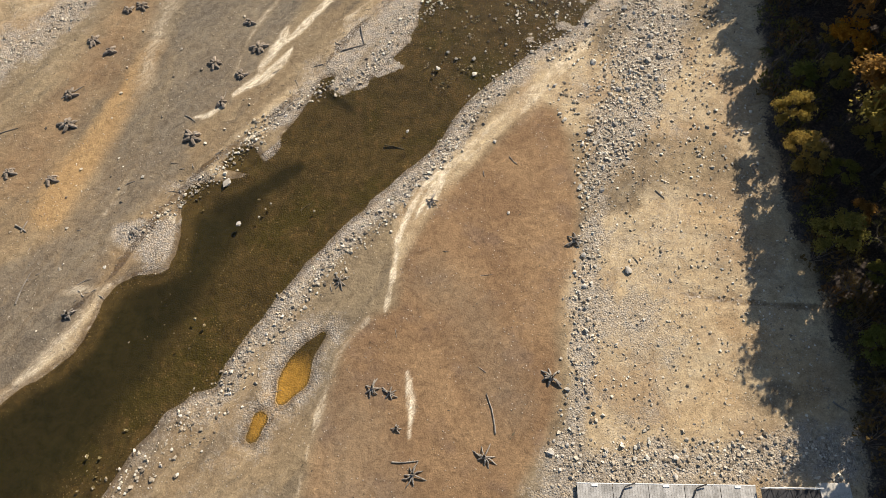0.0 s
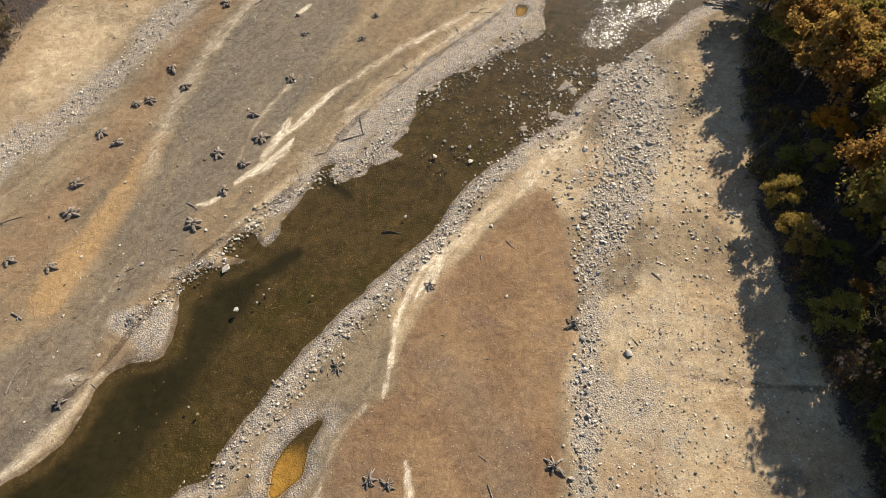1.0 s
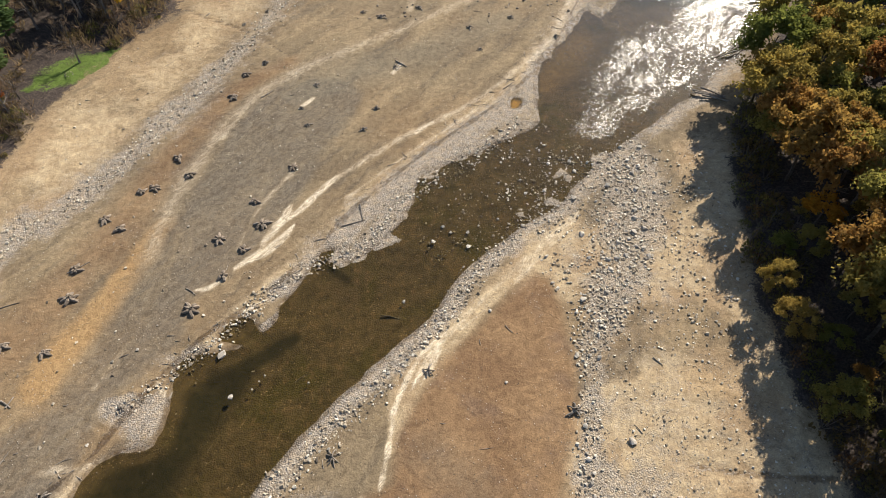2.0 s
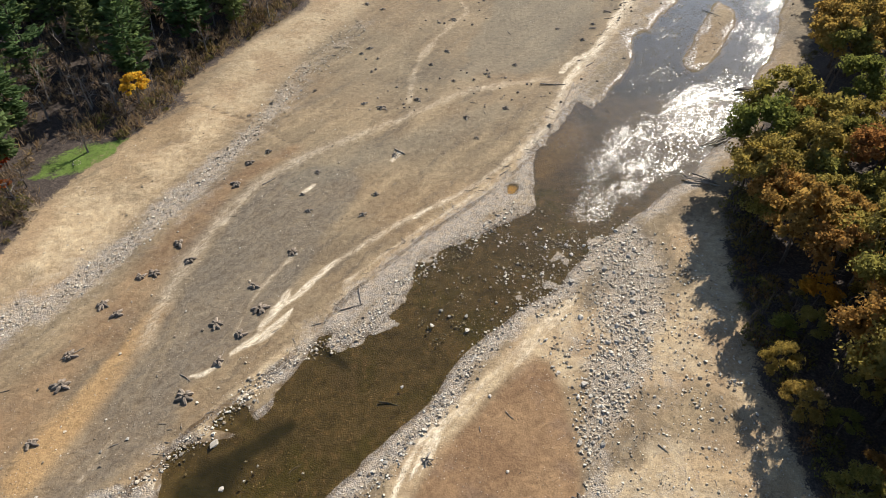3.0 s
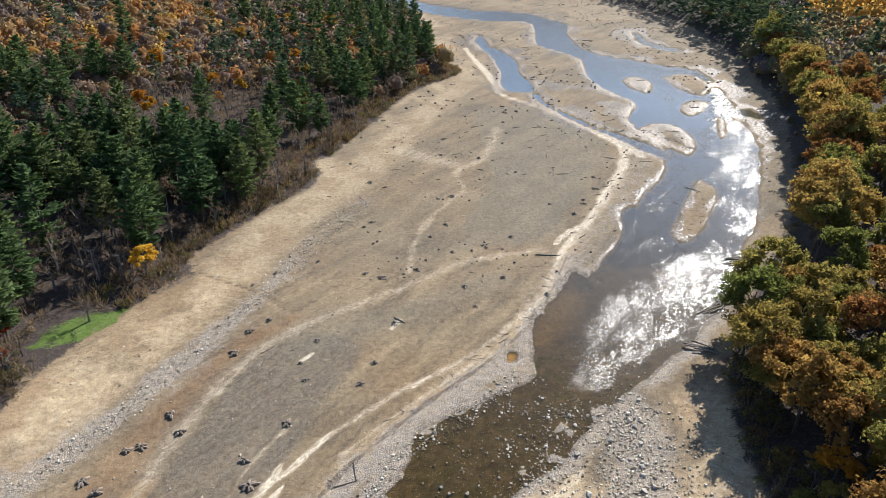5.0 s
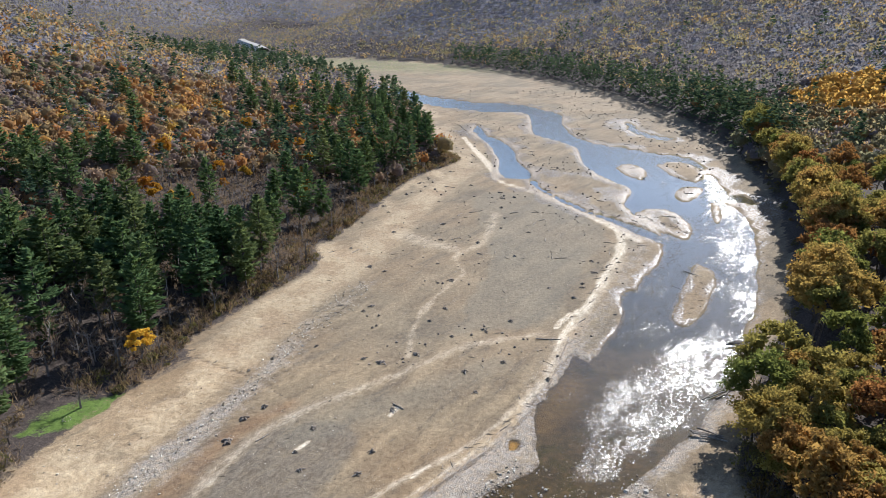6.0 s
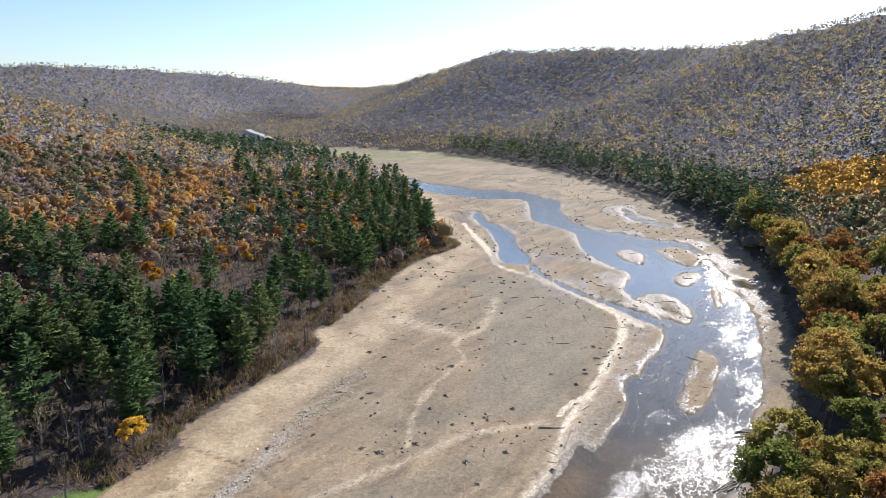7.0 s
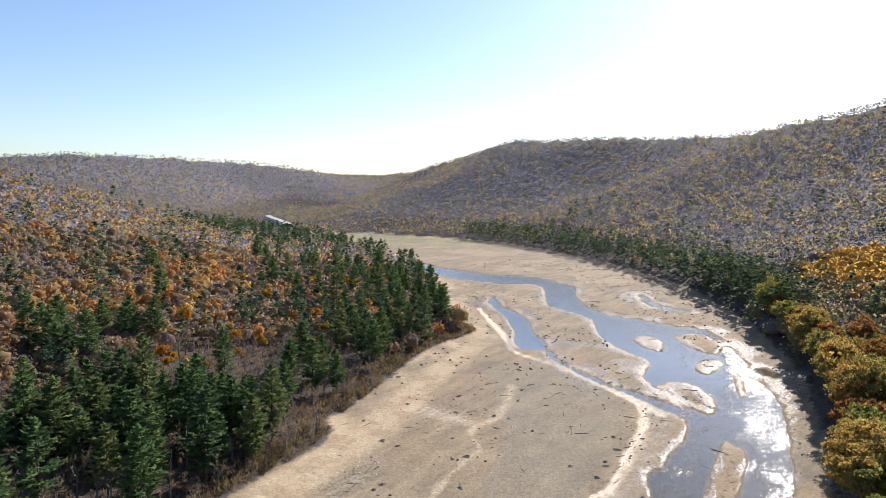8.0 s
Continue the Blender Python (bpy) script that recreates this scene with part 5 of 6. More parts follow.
def build_woods():
    rng = np.random.default_rng(5)
    got = {"leaf": [], "pine": [], "twig": []}
    for lo, hi, gap in ((60, 520, 6.6), (520, 1050, 7.8), (1050, 2100, 9.6), (2100, 4300, 17.0)):
        x, y, o = wood_spots(rng, lo, hi, gap)
        z = terrain(x, y)
        n = len(x)
        east = (x > np.interp(y, [0, 400, 600, 700, 860, 1000, 1120], [20, 90, 60, 30, -50, -130, -240])) | (y > 1150)
        clump, patch = fbm(x, y, 60.0, 3), fbm(x + 500, y + 90, 35.0, 2)
        shore_pines = (x > 20) & (o < 26) & (y > 320) & (y < 1100)
        p_pine = np.where(east, (0.02 + 0.06 * (clump > 0.45)) * (y < 1000) * (z < 60), np.where(o < 100, 0.03 + 0.35 * (clump > 0.4) + 0.12 * (y > 400), 0.03 + 0.4 * (clump > 0.42)))
        p_pine = np.where(shore_pines, 0.88, p_pine)
        p_leaf = np.where(east, 0.40 + 0.35 * patch + 0.6 * (np.hypot(x, y) < 480) - 0.06 * (y > 1150), np.where(o < 110, 0.22 + 0.35 * (patch > 0.15), 0.6 + 0.5 * patch))
        is_pine = rng.random(n) < p_pine
        is_leaf = ~is_pine & (rng.random(n) < p_leaf)
        tone = np.clip(np.where(east, 0.24 + 0.2 * patch + rng.normal(0, 0.16, n), 0.42 + 0.3 * patch + rng.normal(0, 0.24, n)), 0, 1)
        aspen = np.hypot((x - 262) * 0.8, (y - 395) * 0.6) < 30
        is_leaf |= aspen & ~is_pine
        tone = np.where(aspen, 0.9, tone)
        size = rng.uniform(0.72, 1.25, n) * np.where((x > 0) & (o < 30) & (y > 200) & (y < 1100), 1.45, 1.0)
        far = gap / 7.2
        for kind, sel in (("pine", is_pine), ("leaf", is_leaf), ("twig", ~is_pine & ~is_leaf)):
            q = np.nonzero(sel)[0]
            org, big = np.stack([x, y, z], 1)[q], size[q]
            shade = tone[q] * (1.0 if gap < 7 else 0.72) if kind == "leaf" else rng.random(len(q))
            # far twigs take the low tones, whose blue stands in for haze
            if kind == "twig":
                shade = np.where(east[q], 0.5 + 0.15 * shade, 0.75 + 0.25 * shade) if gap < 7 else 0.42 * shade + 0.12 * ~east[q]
            # a sparse body for the nearer crowns, and sprays over the dome of each, fewer and broader further off
            reach_ = np.hypot(org[:, 0], org[:, 1])
            if kind == "pine":
                many = np.clip(100 * 190 / reach_, 14, 100).astype(int)
                w = np.repeat(np.arange(len(q)), many)
                grow = np.sqrt(100 / many)[w] ** 0.9
                u = rng.random(len(w)) ** 0.85
                az = rng.uniform(0, 2 * np.pi, len(w))
                tall = (rng.uniform(15, 21, len(q)) * np.minimum(big, 1.35))[w]
                rr = 4.4 * big[w] * np.minimum(1.0, 1.15 * (1 - u)) ** 0.8 * rng.uniform(0.55, 1.1, len(w))
                c = org[w] + np.stack([rr * np.cos(az), rr * np.sin(az), 1.5 + tall * u * 0.95], 1)
                v, f = cards(c, np.stack([np.cos(az), np.sin(az), 0.12 + rng.normal(0, 0.25, len(w))], 1), rng.normal(0, 0.45, (len(w), 3)) + [0, 0, 1.0], rng.uniform(1.5, 2.7, len(w)) * grow, rng.uniform(0.8, 1.4, len(w)) * grow, 0.25)
            else:
                R0 = (4.4 if kind == "leaf" else 4.1) * big * far
                many = np.clip(48 * 230 / reach_, 6, 48).astype(int) if gap < 7 else np.full(len(q), 13 if gap < 9 else 9 if gap < 12 else 8)
                w = np.repeat(np.arange(len(q)), many)
                grow = np.minimum(np.sqrt(48 / many)[w], 1.7) * far
                R = R0[w]
                d = sphere_ways(len(w), rng, -0.12)
                lobe = rng.normal(0, 0.2, (len(q), 4, 3))[w, rng.integers(0, 4, len(w))] * R[:, None]
                c = org[w] + d * rng.uniform(0.72, 1.0, (len(w), 1)) * [1, 1, 1.05] * R[:, None] * (1.0 if gap < 7 else np.array([1, 1, 0.8])) + lobe + np.stack([0 * R, 0 * R, (3.6 if gap < 9 else 0.2) * big[w]], 1)
                slim = 1.0 if kind == "leaf" else 0.72
                v, f = cards(c, rng.normal(0, 1, (len(w), 3)), (d * 0.5 + [0, 0, 0.7] + rng.normal(0, 0.2, (len(w), 3)) if gap < 7 else d + rng.normal(0, 0.5, (len(w), 3))), rng.uniform(0.9, 1.9, len(w)) * grow, rng.uniform(0.8, 1.4, len(w)) * grow * slim, 0.22)
                body = puffs(org + np.array([0, 0, 3.0]) * big[:, None], R0 * 0.78, R0 * 0.95, rng, 6, 0.25, LOW)
            got[kind].append((v, np.concatenate([f[:, :3], f[:, [0, 2, 3]]]), np.repeat(shade[w], 4)))
            if gap < 7 and kind != "pine":
                got[kind].append((body[0], body[1], np.repeat(shade, body[2])))
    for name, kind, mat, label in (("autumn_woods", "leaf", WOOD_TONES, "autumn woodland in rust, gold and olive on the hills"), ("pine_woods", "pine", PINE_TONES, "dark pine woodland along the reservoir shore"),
                                   ("bare_woods", "twig", TWIG_HAZE_TONES, "leafless grey brown woodland on the hills")):
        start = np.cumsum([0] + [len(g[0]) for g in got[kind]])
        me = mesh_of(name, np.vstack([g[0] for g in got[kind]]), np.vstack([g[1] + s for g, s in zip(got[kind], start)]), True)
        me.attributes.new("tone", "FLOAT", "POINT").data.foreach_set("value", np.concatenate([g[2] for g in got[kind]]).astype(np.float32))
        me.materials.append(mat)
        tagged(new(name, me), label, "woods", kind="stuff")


build_woods()


def build_undergrowth():
    """Saplings and brush that fill the floor of the low wood."""
    rng = np.random.default_rng(12)
    x, y = rng.uniform(-230, 14, 26000), rng.uniform(60, 430, 26000)
    o = shore_out(x, y)
    m = (o > 0.8) & (o < 95) & (np.hypot(x, y) < 420) & ~((x > -79) & (x < -64) & (y > 94) & (y < 111))
    x, y = x[m][:7000], y[m][:7000]
    ex, ey = rng.uniform(-100, 14, 16000), rng.uniform(66, 340, 16000)
    eo = shore_out(ex, ey)
    m = (eo > 0.3) & (eo < 11) & ~((ex > -79) & (ex < -64) & (ey > 92) & (ey < 111))
    x, y = np.concatenate([x, ex[m][:2200]]), np.concatenate([y, ey[m][:2200]])
    z = terrain(x, y)
    k = np.repeat(np.arange(len(x)), 9)
    size = rng.uniform(0.6, 1.6, len(x))[k]
    d = sphere_ways(len(k), rng, 0.15)
    c = np.stack([x[k], y[k], z[k]], 1) + d * size[:, None] * [1.0, 1.0, 1.5] * rng.uniform(0.3, 1.0, (len(k), 1))
    v, f = cards(c, d * [1, 1, 2.2] + rng.normal(0, 0.4, (len(k), 3)), rng.normal(0, 1, (len(k), 3)), size * rng.uniform(0.9, 1.6, len(k)), size * rng.uniform(0.07, 0.2, len(k)))
    me = mesh_of("undergrowth", v, f)
    me.attributes.new("tone", "FLOAT", "POINT").data.foreach_set("value", np.repeat(rng.random(len(x))[k], 4).astype(np.float32))
    me.materials.append(SAPLING)
    tagged(new("undergrowth", me), "dense brown saplings and brush on the forest floor", "undergrowth", kind="stuff")


build_undergrowth()

# ---------------------------------------------------------------- stones


def rock_meshes(rng, count=8, corners=15):
    """Angular, worn stones about one metre across."""
    out = []
    for k in range(count):
        bm = bmesh.new()
        p = unit(rng.normal(0, 1, (corners, 3))) * rng.uniform(0.36, 0.56, (corners, 1)) * [1.0, rng.uniform(0.65, 0.95), rng.uniform(0.4, 0.7)]
        for q in p:
            bm.verts.new(q)
        bmesh.ops.convex_hull(bm, input=bm.verts)
        for v in [v for v in bm.verts if not v.link_faces]:
            bm.verts.remove(v)
        me = bpy.data.meshes.new("rock")
        bm.to_mesh(me)
        bm.free()
        me.materials.append(STONE)
        out.append(me)
    return out


def set_rock(me, x, y, size, rng, label, sink=0.22):
    ob = new("rock", me)
    ob.location = (x, y, max(height(x, y), -0.45) + size * sink * 0.5)
    ob.rotation_euler = (rng.normal(0, 0.2), rng.normal(0, 0.2), rng.uniform(0, 6.28))
    ob.scale = (size, size, size)
    return tagged(ob, label, "rock", "loose rocks on the reservoir bed")


def weigh_line(rng, ctrl, n):
    """Spots scattered along a line of given half widths."""
    line = spline(ctrl, 6)
    seg = np.linalg.norm(np.diff(line[:, :2], axis=0), axis=1)
    t = np.interp(rng.random(n) * seg.sum(), np.concatenate([[0], np.cumsum(seg)]), np.arange(len(line)))
    i = np.minimum(t.astype(int), len(line) - 2)
    f = (t - i)[:, None]
    p = line[i] * (1 - f) + line[i + 1] * f
    return p[:, :2] + rng.normal(0, 0.55, (n, 2)) * p[:, 2:3]


RUBBLE = [(32, 86, 6), (31, 74, 6), (28, 62, 5), (23, 50, 4), (19.5, 42, 2), (18.8, 34, 1.6), (17.5, 27, 2), (17, 20, 2), (15, 12, 2), (13, 7, 1.6)]
SHELF = [(14, 7, 2), (26, 8, 2), (36, 8, 2.5), (45, 9, 2)]
BELT = [(-70, 52, 3), (-66, 62, 2.5), (-60, 70, 2.4), (-54, 81, 2.4), (-48, 97, 2.4), (-40, 116, 2.4), (-31, 148, 4), (-20, 170, 4)]
NEAR_EDGE = [(-38, 2, 4), (-27, 13, 2.5), (-19, 25, 2), (-12, 33.5, 2), (-5, 42, 1.5), (2, 51, 1.8), (8, 61, 2.5), (17, 70, 3)]
FAR_EDGE = [(-40.5, 34.5, 1.2), (-34, 41, 1.4), (-27, 50, 1.4), (-20.5, 57, 1.2), (-11, 63, 1.8), (-5, 73, 2), (5, 81, 2), (14, 91, 2)]
RIFFLE = [(0, 63, 5), (7, 70, 6), (15, 78, 6), (24, 86, 6)]
LONE_ROCKS = [(23.5, 30.9, 1.45), (17.9, 28.7, 0.95), (18.3, 27.0, 0.6), (17.2, 27.6, 0.55), (-5.3, 51.8, 0.75), (-17.2, 39, 0.6), (-23.1, 40, 0.55), (-23.7, 39.2, 0.5), (-24.4, 38, 0.45),
              (-26.9, 36.9, 0.9), (30.8, 67.8, 1.3), (16, 60, 0.9), (22.4, 59.7, 0.8), (24.5, 59.8, 0.7), (27.7, 75, 1.2), (21.7, 72.1, 1.2), (40.8, 51.7, 0.7), (41.5, 52.0, 0.6), (42.2, 51.6, 0.6),
              (12.5, 8.6, 1.0), (22.5, 9.4, 0.8), (20.6, 9.4, 0.8), (16.4, 55, 0.8), (7, 50, 0.7), (8.6, 38.9, 0.6)]


def build_rocks():
    rng = np.random.default_rng(31)
    kinds = rock_meshes(rng)
    for x, y, s in LONE_ROCKS:
        set_rock(kinds[rng.integers(8)], x, y, s, rng, "large pale boulder lying on the dry bed")
    slab = set_rock(kinds[2], -29.3, 43.0, 1.9, rng, "bleached white rock slab at the water's edge", 0.1)
    slab.rotation_euler, slab.scale = (0.05, 0.08, 0.9), (1.9, 1.3, 0.8)
    for ctrl, n, lo, hi in ((RUBBLE[:5], 100, 0.35, 1.25), (RUBBLE[4:], 26, 0.35, 0.9), (SHELF, 26, 0.35, 0.9), (BELT, 28, 0.35, 0.8), (NEAR_EDGE, 26, 0.3, 0.7), (FAR_EDGE, 24, 0.3, 0.7), (RIFFLE, 36, 0.4, 1.0)):
        for x, y in weigh_line(rng, ctrl, n):
            set_rock(kinds[rng.integers(8)], x, y, lo + (hi - lo) * rng.random() ** 2.2, rng, "grey angular rock among gravel on the dry bed")
    # the smaller stones, past counting
    spots = [weigh_line(rng, c, n) for c, n in ((RUBBLE[:5], 4600), (RUBBLE[4:], 900), (SHELF, 1500), (BELT, 3200), (NEAR_EDGE, 3000), (FAR_EDGE, 2600), (RIFFLE, 500))]
    spots.append(np.stack([rng.uniform(15, 45, 6500), rng.uniform(4, 84, 6500)], 1))
    shoals = weigh_line(rng, RIFFLE, 26)
    spots.append(shoals[rng.integers(0, 26, 900)] + rng.normal(0, 0.7, (900, 2)))
    spots.append(np.stack([rng.uniform(-70, -20, 700), rng.uniform(20, 120, 700)], 1))
    clusters = rng.uniform((16, 5), (44, 80), (60, 2))
    spots.append(clusters[rng.integers(0, 60, 1500)] + rng.normal(0, 1.1, (1500, 2)))
    p = np.vstack(spots)
    ds = signed(p[:, 0], p[:, 1], SHORE)
    fan = signed(p[:, 0], p[:, 1], LAKE_FAN)
    p = p[(ds > 0.5) & (fan < 0.3)]
    field = (p[:, 0] > 19.5) & (p[:, 1] < 46) & (p[:, 1] > 12)
    size = (0.10 + 0.6 * rng.random(len(p)) ** 4.0) * np.where(field, 0.75, 1.0)
    z = np.maximum(terrain(p[:, 0], p[:, 1]), -0.32 - 0.35 * size)
    hulls = []
    for me in rock_meshes(rng, 8, 9):
        v = np.empty(len(me.vertices) * 3)
        me.vertices.foreach_get("co", v)
        hulls.append((v.reshape(-1, 3), np.array([list(f.vertices) for f in me.polygons if len(f.vertices) == 3])))
    vs, fs, k = [], [], 0
    pick = rng.integers(0, len(hulls), len(p))
    for h, (hv, hf) in enumerate(hulls):
        i = np.nonzero(pick == h)[0]
        a = rng.uniform(0, 6.28, len(i))
        c, s = np.cos(a)[:, None], np.sin(a)[:, None]
        v = np.stack([hv[:, 0] * c - hv[:, 1] * s, hv[:, 0] * s + hv[:, 1] * c, np.broadcast_to(hv[:, 2], (len(i), len(hv)))], -1) * size[i][:, None, None]
        v = v + np.stack([p[i, 0], p[i, 1], z[i] + size[i] * 0.16], 1)[:, None]
        vs.append(v.reshape(-1, 3))
        fs.append((hf[None] + (np.arange(len(i)) * len(hv))[:, None, None] + k).reshape(-1, 3))
        k += len(i) * len(hv)
    me = mesh_of("gravel_stones", np.vstack(vs), np.vstack(fs))
    n = Nodes("loose_stone")
    isl = n.add("ShaderNodeNewGeometry").outputs["Random Per Island"]
    col = n.ramp(isl, [(0.0, (0.16, 0.125, 0.09)), (0.3, (0.34, 0.28, 0.205)), (0.7, (0.52, 0.45, 0.35)), (1.0, (0.72, 0.66, 0.56))])
    col = n.mix(1.0, col, n.ramp(n.noise(7.0, 4), [(0.3, (0.75, 0.75, 0.75)), (0.7, (1.15, 1.15, 1.12))]), "MULTIPLY")
    me.materials.append(n.finish(col, 0.9, n.bump(n.noise(14.0, 4), 0.6, 0.02)))
    tagged(new("gravel_stones", me), "loose grey and tan gravel stones over the bed", "gravel", kind="stuff")


build_rocks()

# ---------------------------------------------------------------- stumps and driftwood


def make_stump(rng, roots, spread, tall, material, label, group, lobes=False):
    """A dead stump whose roots lie bare: a stub and its spreading roots."""
    e = base("tree_stump")
    w = 0.3 if lobes else 0.22
    part("stub", mesh_of("stub", *tubes([[(0, 0, -0.3, w * 1.5), (0, 0, tall * 0.5, w * 1.15), (0.05, 0.03, tall, w * rng.uniform(0.7, 0.95))]], 8)), material, e)
    for k in range(roots):
        a = 2 * np.pi * k / roots + rng.normal(0, 0.25)
        L = spread * rng.uniform(0.7, 1.2)
        c, s = math.cos(a), math.sin(a)
        c2, s2 = math.cos(a + rng.normal(0, 0.25)), math.sin(a + rng.normal(0, 0.25))
        fat = 0.27 if lobes else 0.11
        path = [(0.1 * c, 0.1 * s, tall * 0.5, fat * 0.7), (0.45 * L * c, 0.45 * L * s, tall * 0.45, fat), (0.8 * L * c2, 0.8 * L * s2, tall * 0.18, fat * 0.75), (L * c2, L * s2, -0.06, 0.03)]
        part("root", mesh_of("root", *tubes([path], 6)), material, e)
    return tagged(e, label, "stump", group)


def build_stumps():
    rng = np.random.default_rng(77)
    silted = [make_stump(rng, n, r, 0.5, STUMP, "silt-covered dark tree stump with thick spread roots", "stumps on the mud flats", True) for n, r in ((6, 1.15), (7, 1.35), (5, 1.0))]
    bare = [make_stump(rng, n, r, 0.6, DRIFT, "weathered grey stump with bare thin roots", "stumps on the mud flats") for n, r in ((8, 1.3), (9, 1.7), (7, 1.0))]
    flats = [(-34, 63), (-32, 56), (-35, 50), (-30, 61), (-30, 71), (-28, 66), (-54, 57), (-53, 52), (-53, 43), (-59, 44), (-53, 67), (-50, 65), (-49, 73), (-47, 74), (-25, 79), (-45, 81), (-42, 77), (-39, 98), (-38, 105)]
    roots = [(-13, 29), (13, 17), (-46, 24), (-6, 15), (-5, 11), (-3, 6), (-8, 15.5), (5, 8), (17, 35), (-40, 35), (-1.5, 40.5), (24, 119)]
    stubs = [(19, 147), (15, 126), (8, 114), (0, 171), (-13, 126), (-5, 130), (33, 217), (26, 247), (46, 250), (26, 233), (50, 173), (38, 161), (-17, 128), (-9, 108), (-24, 102), (-26, 95), (-24, 90),
             (-14, 89), (-38, 128), (-42, 123), (-2, 147), (-18, 156), (14, 206), (7, 279), (-29, 200), (-35, 109), (-12, 95), (6, 122)]

    def put(kinds, spots, lo, hi):
        for x, y in spots:
            f = rng.uniform(lo, hi)
            c = copy_thing(kinds[rng.integers(len(kinds))], pose(x, y, height(x, y), 0, 0, rng.uniform(0, 360)))
            c.scale = (f, f, f)

    put(silted, flats, 0.8, 1.15)
    put(bare, roots, 0.6, 1.2)
    put(bare, stubs, 0.5, 1.0)
    put(bare, [(rng.uniform(-30, 60), rng.uniform(130, 330)) for _ in range(45)], 0.4, 0.9)
    retire(silted + bare)


def make_log(rng, length, r, label, group="driftwood on the bed", snags=2):
    """A trunk stripped by the water, with broken branch ends."""
    e = base("driftwood_log")
    n = 6
    bend = rng.normal(0, 0.035 * length)
    path = [(t * length - length / 2, bend * math.sin(math.pi * t) + rng.normal(0, 0.02), r * 0.8, r * (1.05 - 0.5 * t)) for t in np.linspace(0, 1, n)]
    part("log", mesh_of("log", *tubes([path], 7)), DRIFT, e)
    for k in range(snags):
        t = rng.uniform(0.25, 0.9)
        x = t * length - length / 2
        a = rng.choice([-1, 1]) * rng.uniform(0.5, 1.2)
        L = rng.uniform(0.12, 0.25) * length
        part("branch", mesh_of("branch", *tubes([[(x, bend * math.sin(math.pi * t), r * 0.8, r * 0.4), (x + L * 0.5 * math.cos(a), L * 0.5 * math.sin(a), r, r * 0.28), (x + L * math.cos(a), L * math.sin(a), r * 0.7, r * 0.1)]], 5)), DRIFT, e)
    return tagged(e, label, "driftwood", group)


def build_driftwood():
    rng = np.random.default_rng(41)

    def lay(x, y, length, r, turn, label="bleached driftwood log lying on the mud", snags=2, lift=0.0, tilt=0.0):
        e = make_log(rng, length, r, label, snags=snags)
        e.matrix_world = pose(x, y, height(x, y) + lift, 0, tilt, turn)

    lay(5.8, 12.8, 4.6, 0.10, 102, "long bleached pole on the brown mud", 0)
    for x, y, L, r, a in ((-3.9, 7.4, 3.0, 0.09, 3), (-52.3, 27.3, 4.2, 0.1, 80), (-7.0, 49.4, 2.9, 0.13, -14), (-55, 35.6, 1.9, 0.12, -30), (-54.6, 35.9, 1.6, 0.1, 75), (-53.7, 57.5, 3.4, 0.09, 40),
                       (-12.7, 69.2, 4.2, 0.13, -78), (-14, 66.5, 3.4, 0.1, 20), (-18.5, 40, 1.9, 0.07, 40), (-36, 53.2, 2.0, 0.08, -35), (-62, 50, 5, 0.09, 28), (27, 137, 6, 0.16, -4), (-33, 99, 3, 0.12, 50),
                       (-8, 109, 3, 0.14, -40), (13, 102, 3, 0.09, 45), (-22, 56, 3, 0.08, 50), (-24, 54, 2.6, 0.08, 20), (29, 42, 1.6, 0.08, -50), (24, 57, 1.8, 0.1, -45), (9.5, 47, 1.6, 0.06, -50), (46, 14, 1.8, 0.12, -35)):
        lay(x, y, L, r, a)
    # jams of trunks against the steep bank
    for cx, cy, a, n, L in ((75, 134, 12, 7, 8), (61, 115, 38, 5, 9), (51.5, 98, -28, 5, 6)):
        for k in range(n):
            lay(cx + rng.normal(0, 1.1), cy + rng.normal(0, 0.9), L * rng.uniform(0.6, 1.1), rng.uniform(0.12, 0.24), a + rng.normal(0, 11), "dark wet trunk in a driftwood jam by the bank", 3, 0.1 * k, rng.normal(0, 3))
    for k in range(9):
        t = k / 8
        lay(33 + 34 * t + rng.normal(0, 1), 140 + 75 * t + rng.normal(0, 2), rng.uniform(1.8, 4), rng.uniform(0.08, 0.16), rng.uniform(20, 70))
    for c in ((70, 168), (78, 178), (92, 235), (110, 268), (100, 318)):
        lay(c[0] + rng.normal(0, 1), c[1] + rng.normal(0, 1), rng.uniform(3, 6), 0.16, rng.uniform(0, 180), snags=3)
    # sticks past counting
    n = 260
    x, y = rng.uniform(-68, 62, n), rng.uniform(6, 260, n)
    x = np.where(y > 120, x * 0.8 + (y - 120) * 0.25, x)
    line = weigh_line(rng, [(-46, 24, 1.5), (-36, 42, 1.5), (-22, 57, 1.5), (-14, 70, 1.2), (-2, 86, 1.5), (14, 104, 1.6), (26, 126, 1.6)], 130)
    x, y = np.concatenate([x, line[:, 0]]), np.concatenate([y, line[:, 1]])
    for line, m in (([(45, 285, 1.5), (52, 262, 1.5), (66, 238, 2), (78, 222, 2)], 40), ([(79, 238, 1), (86, 226, 1), (92, 214, 1.5)], 30), ([(62, 148, 2), (70, 162, 4), (80, 180, 3)], 40), ([(34, 150, 1), (46, 168, 1.2), (56, 190, 1.5)], 40), ([(-10, 600, 4), (40, 540, 4), (110, 500, 5), (160, 470, 3)], 60), ([(100, 440, 4), (92, 400, 3), (110, 380, 4), (140, 360, 3)], 60), ([(50, 400, 4), (52, 350, 3), (60, 310, 3)], 40)):
        more = weigh_line(rng, line, m)
        x, y = np.concatenate([x, more[:, 0]]), np.concatenate([y, more[:, 1]])
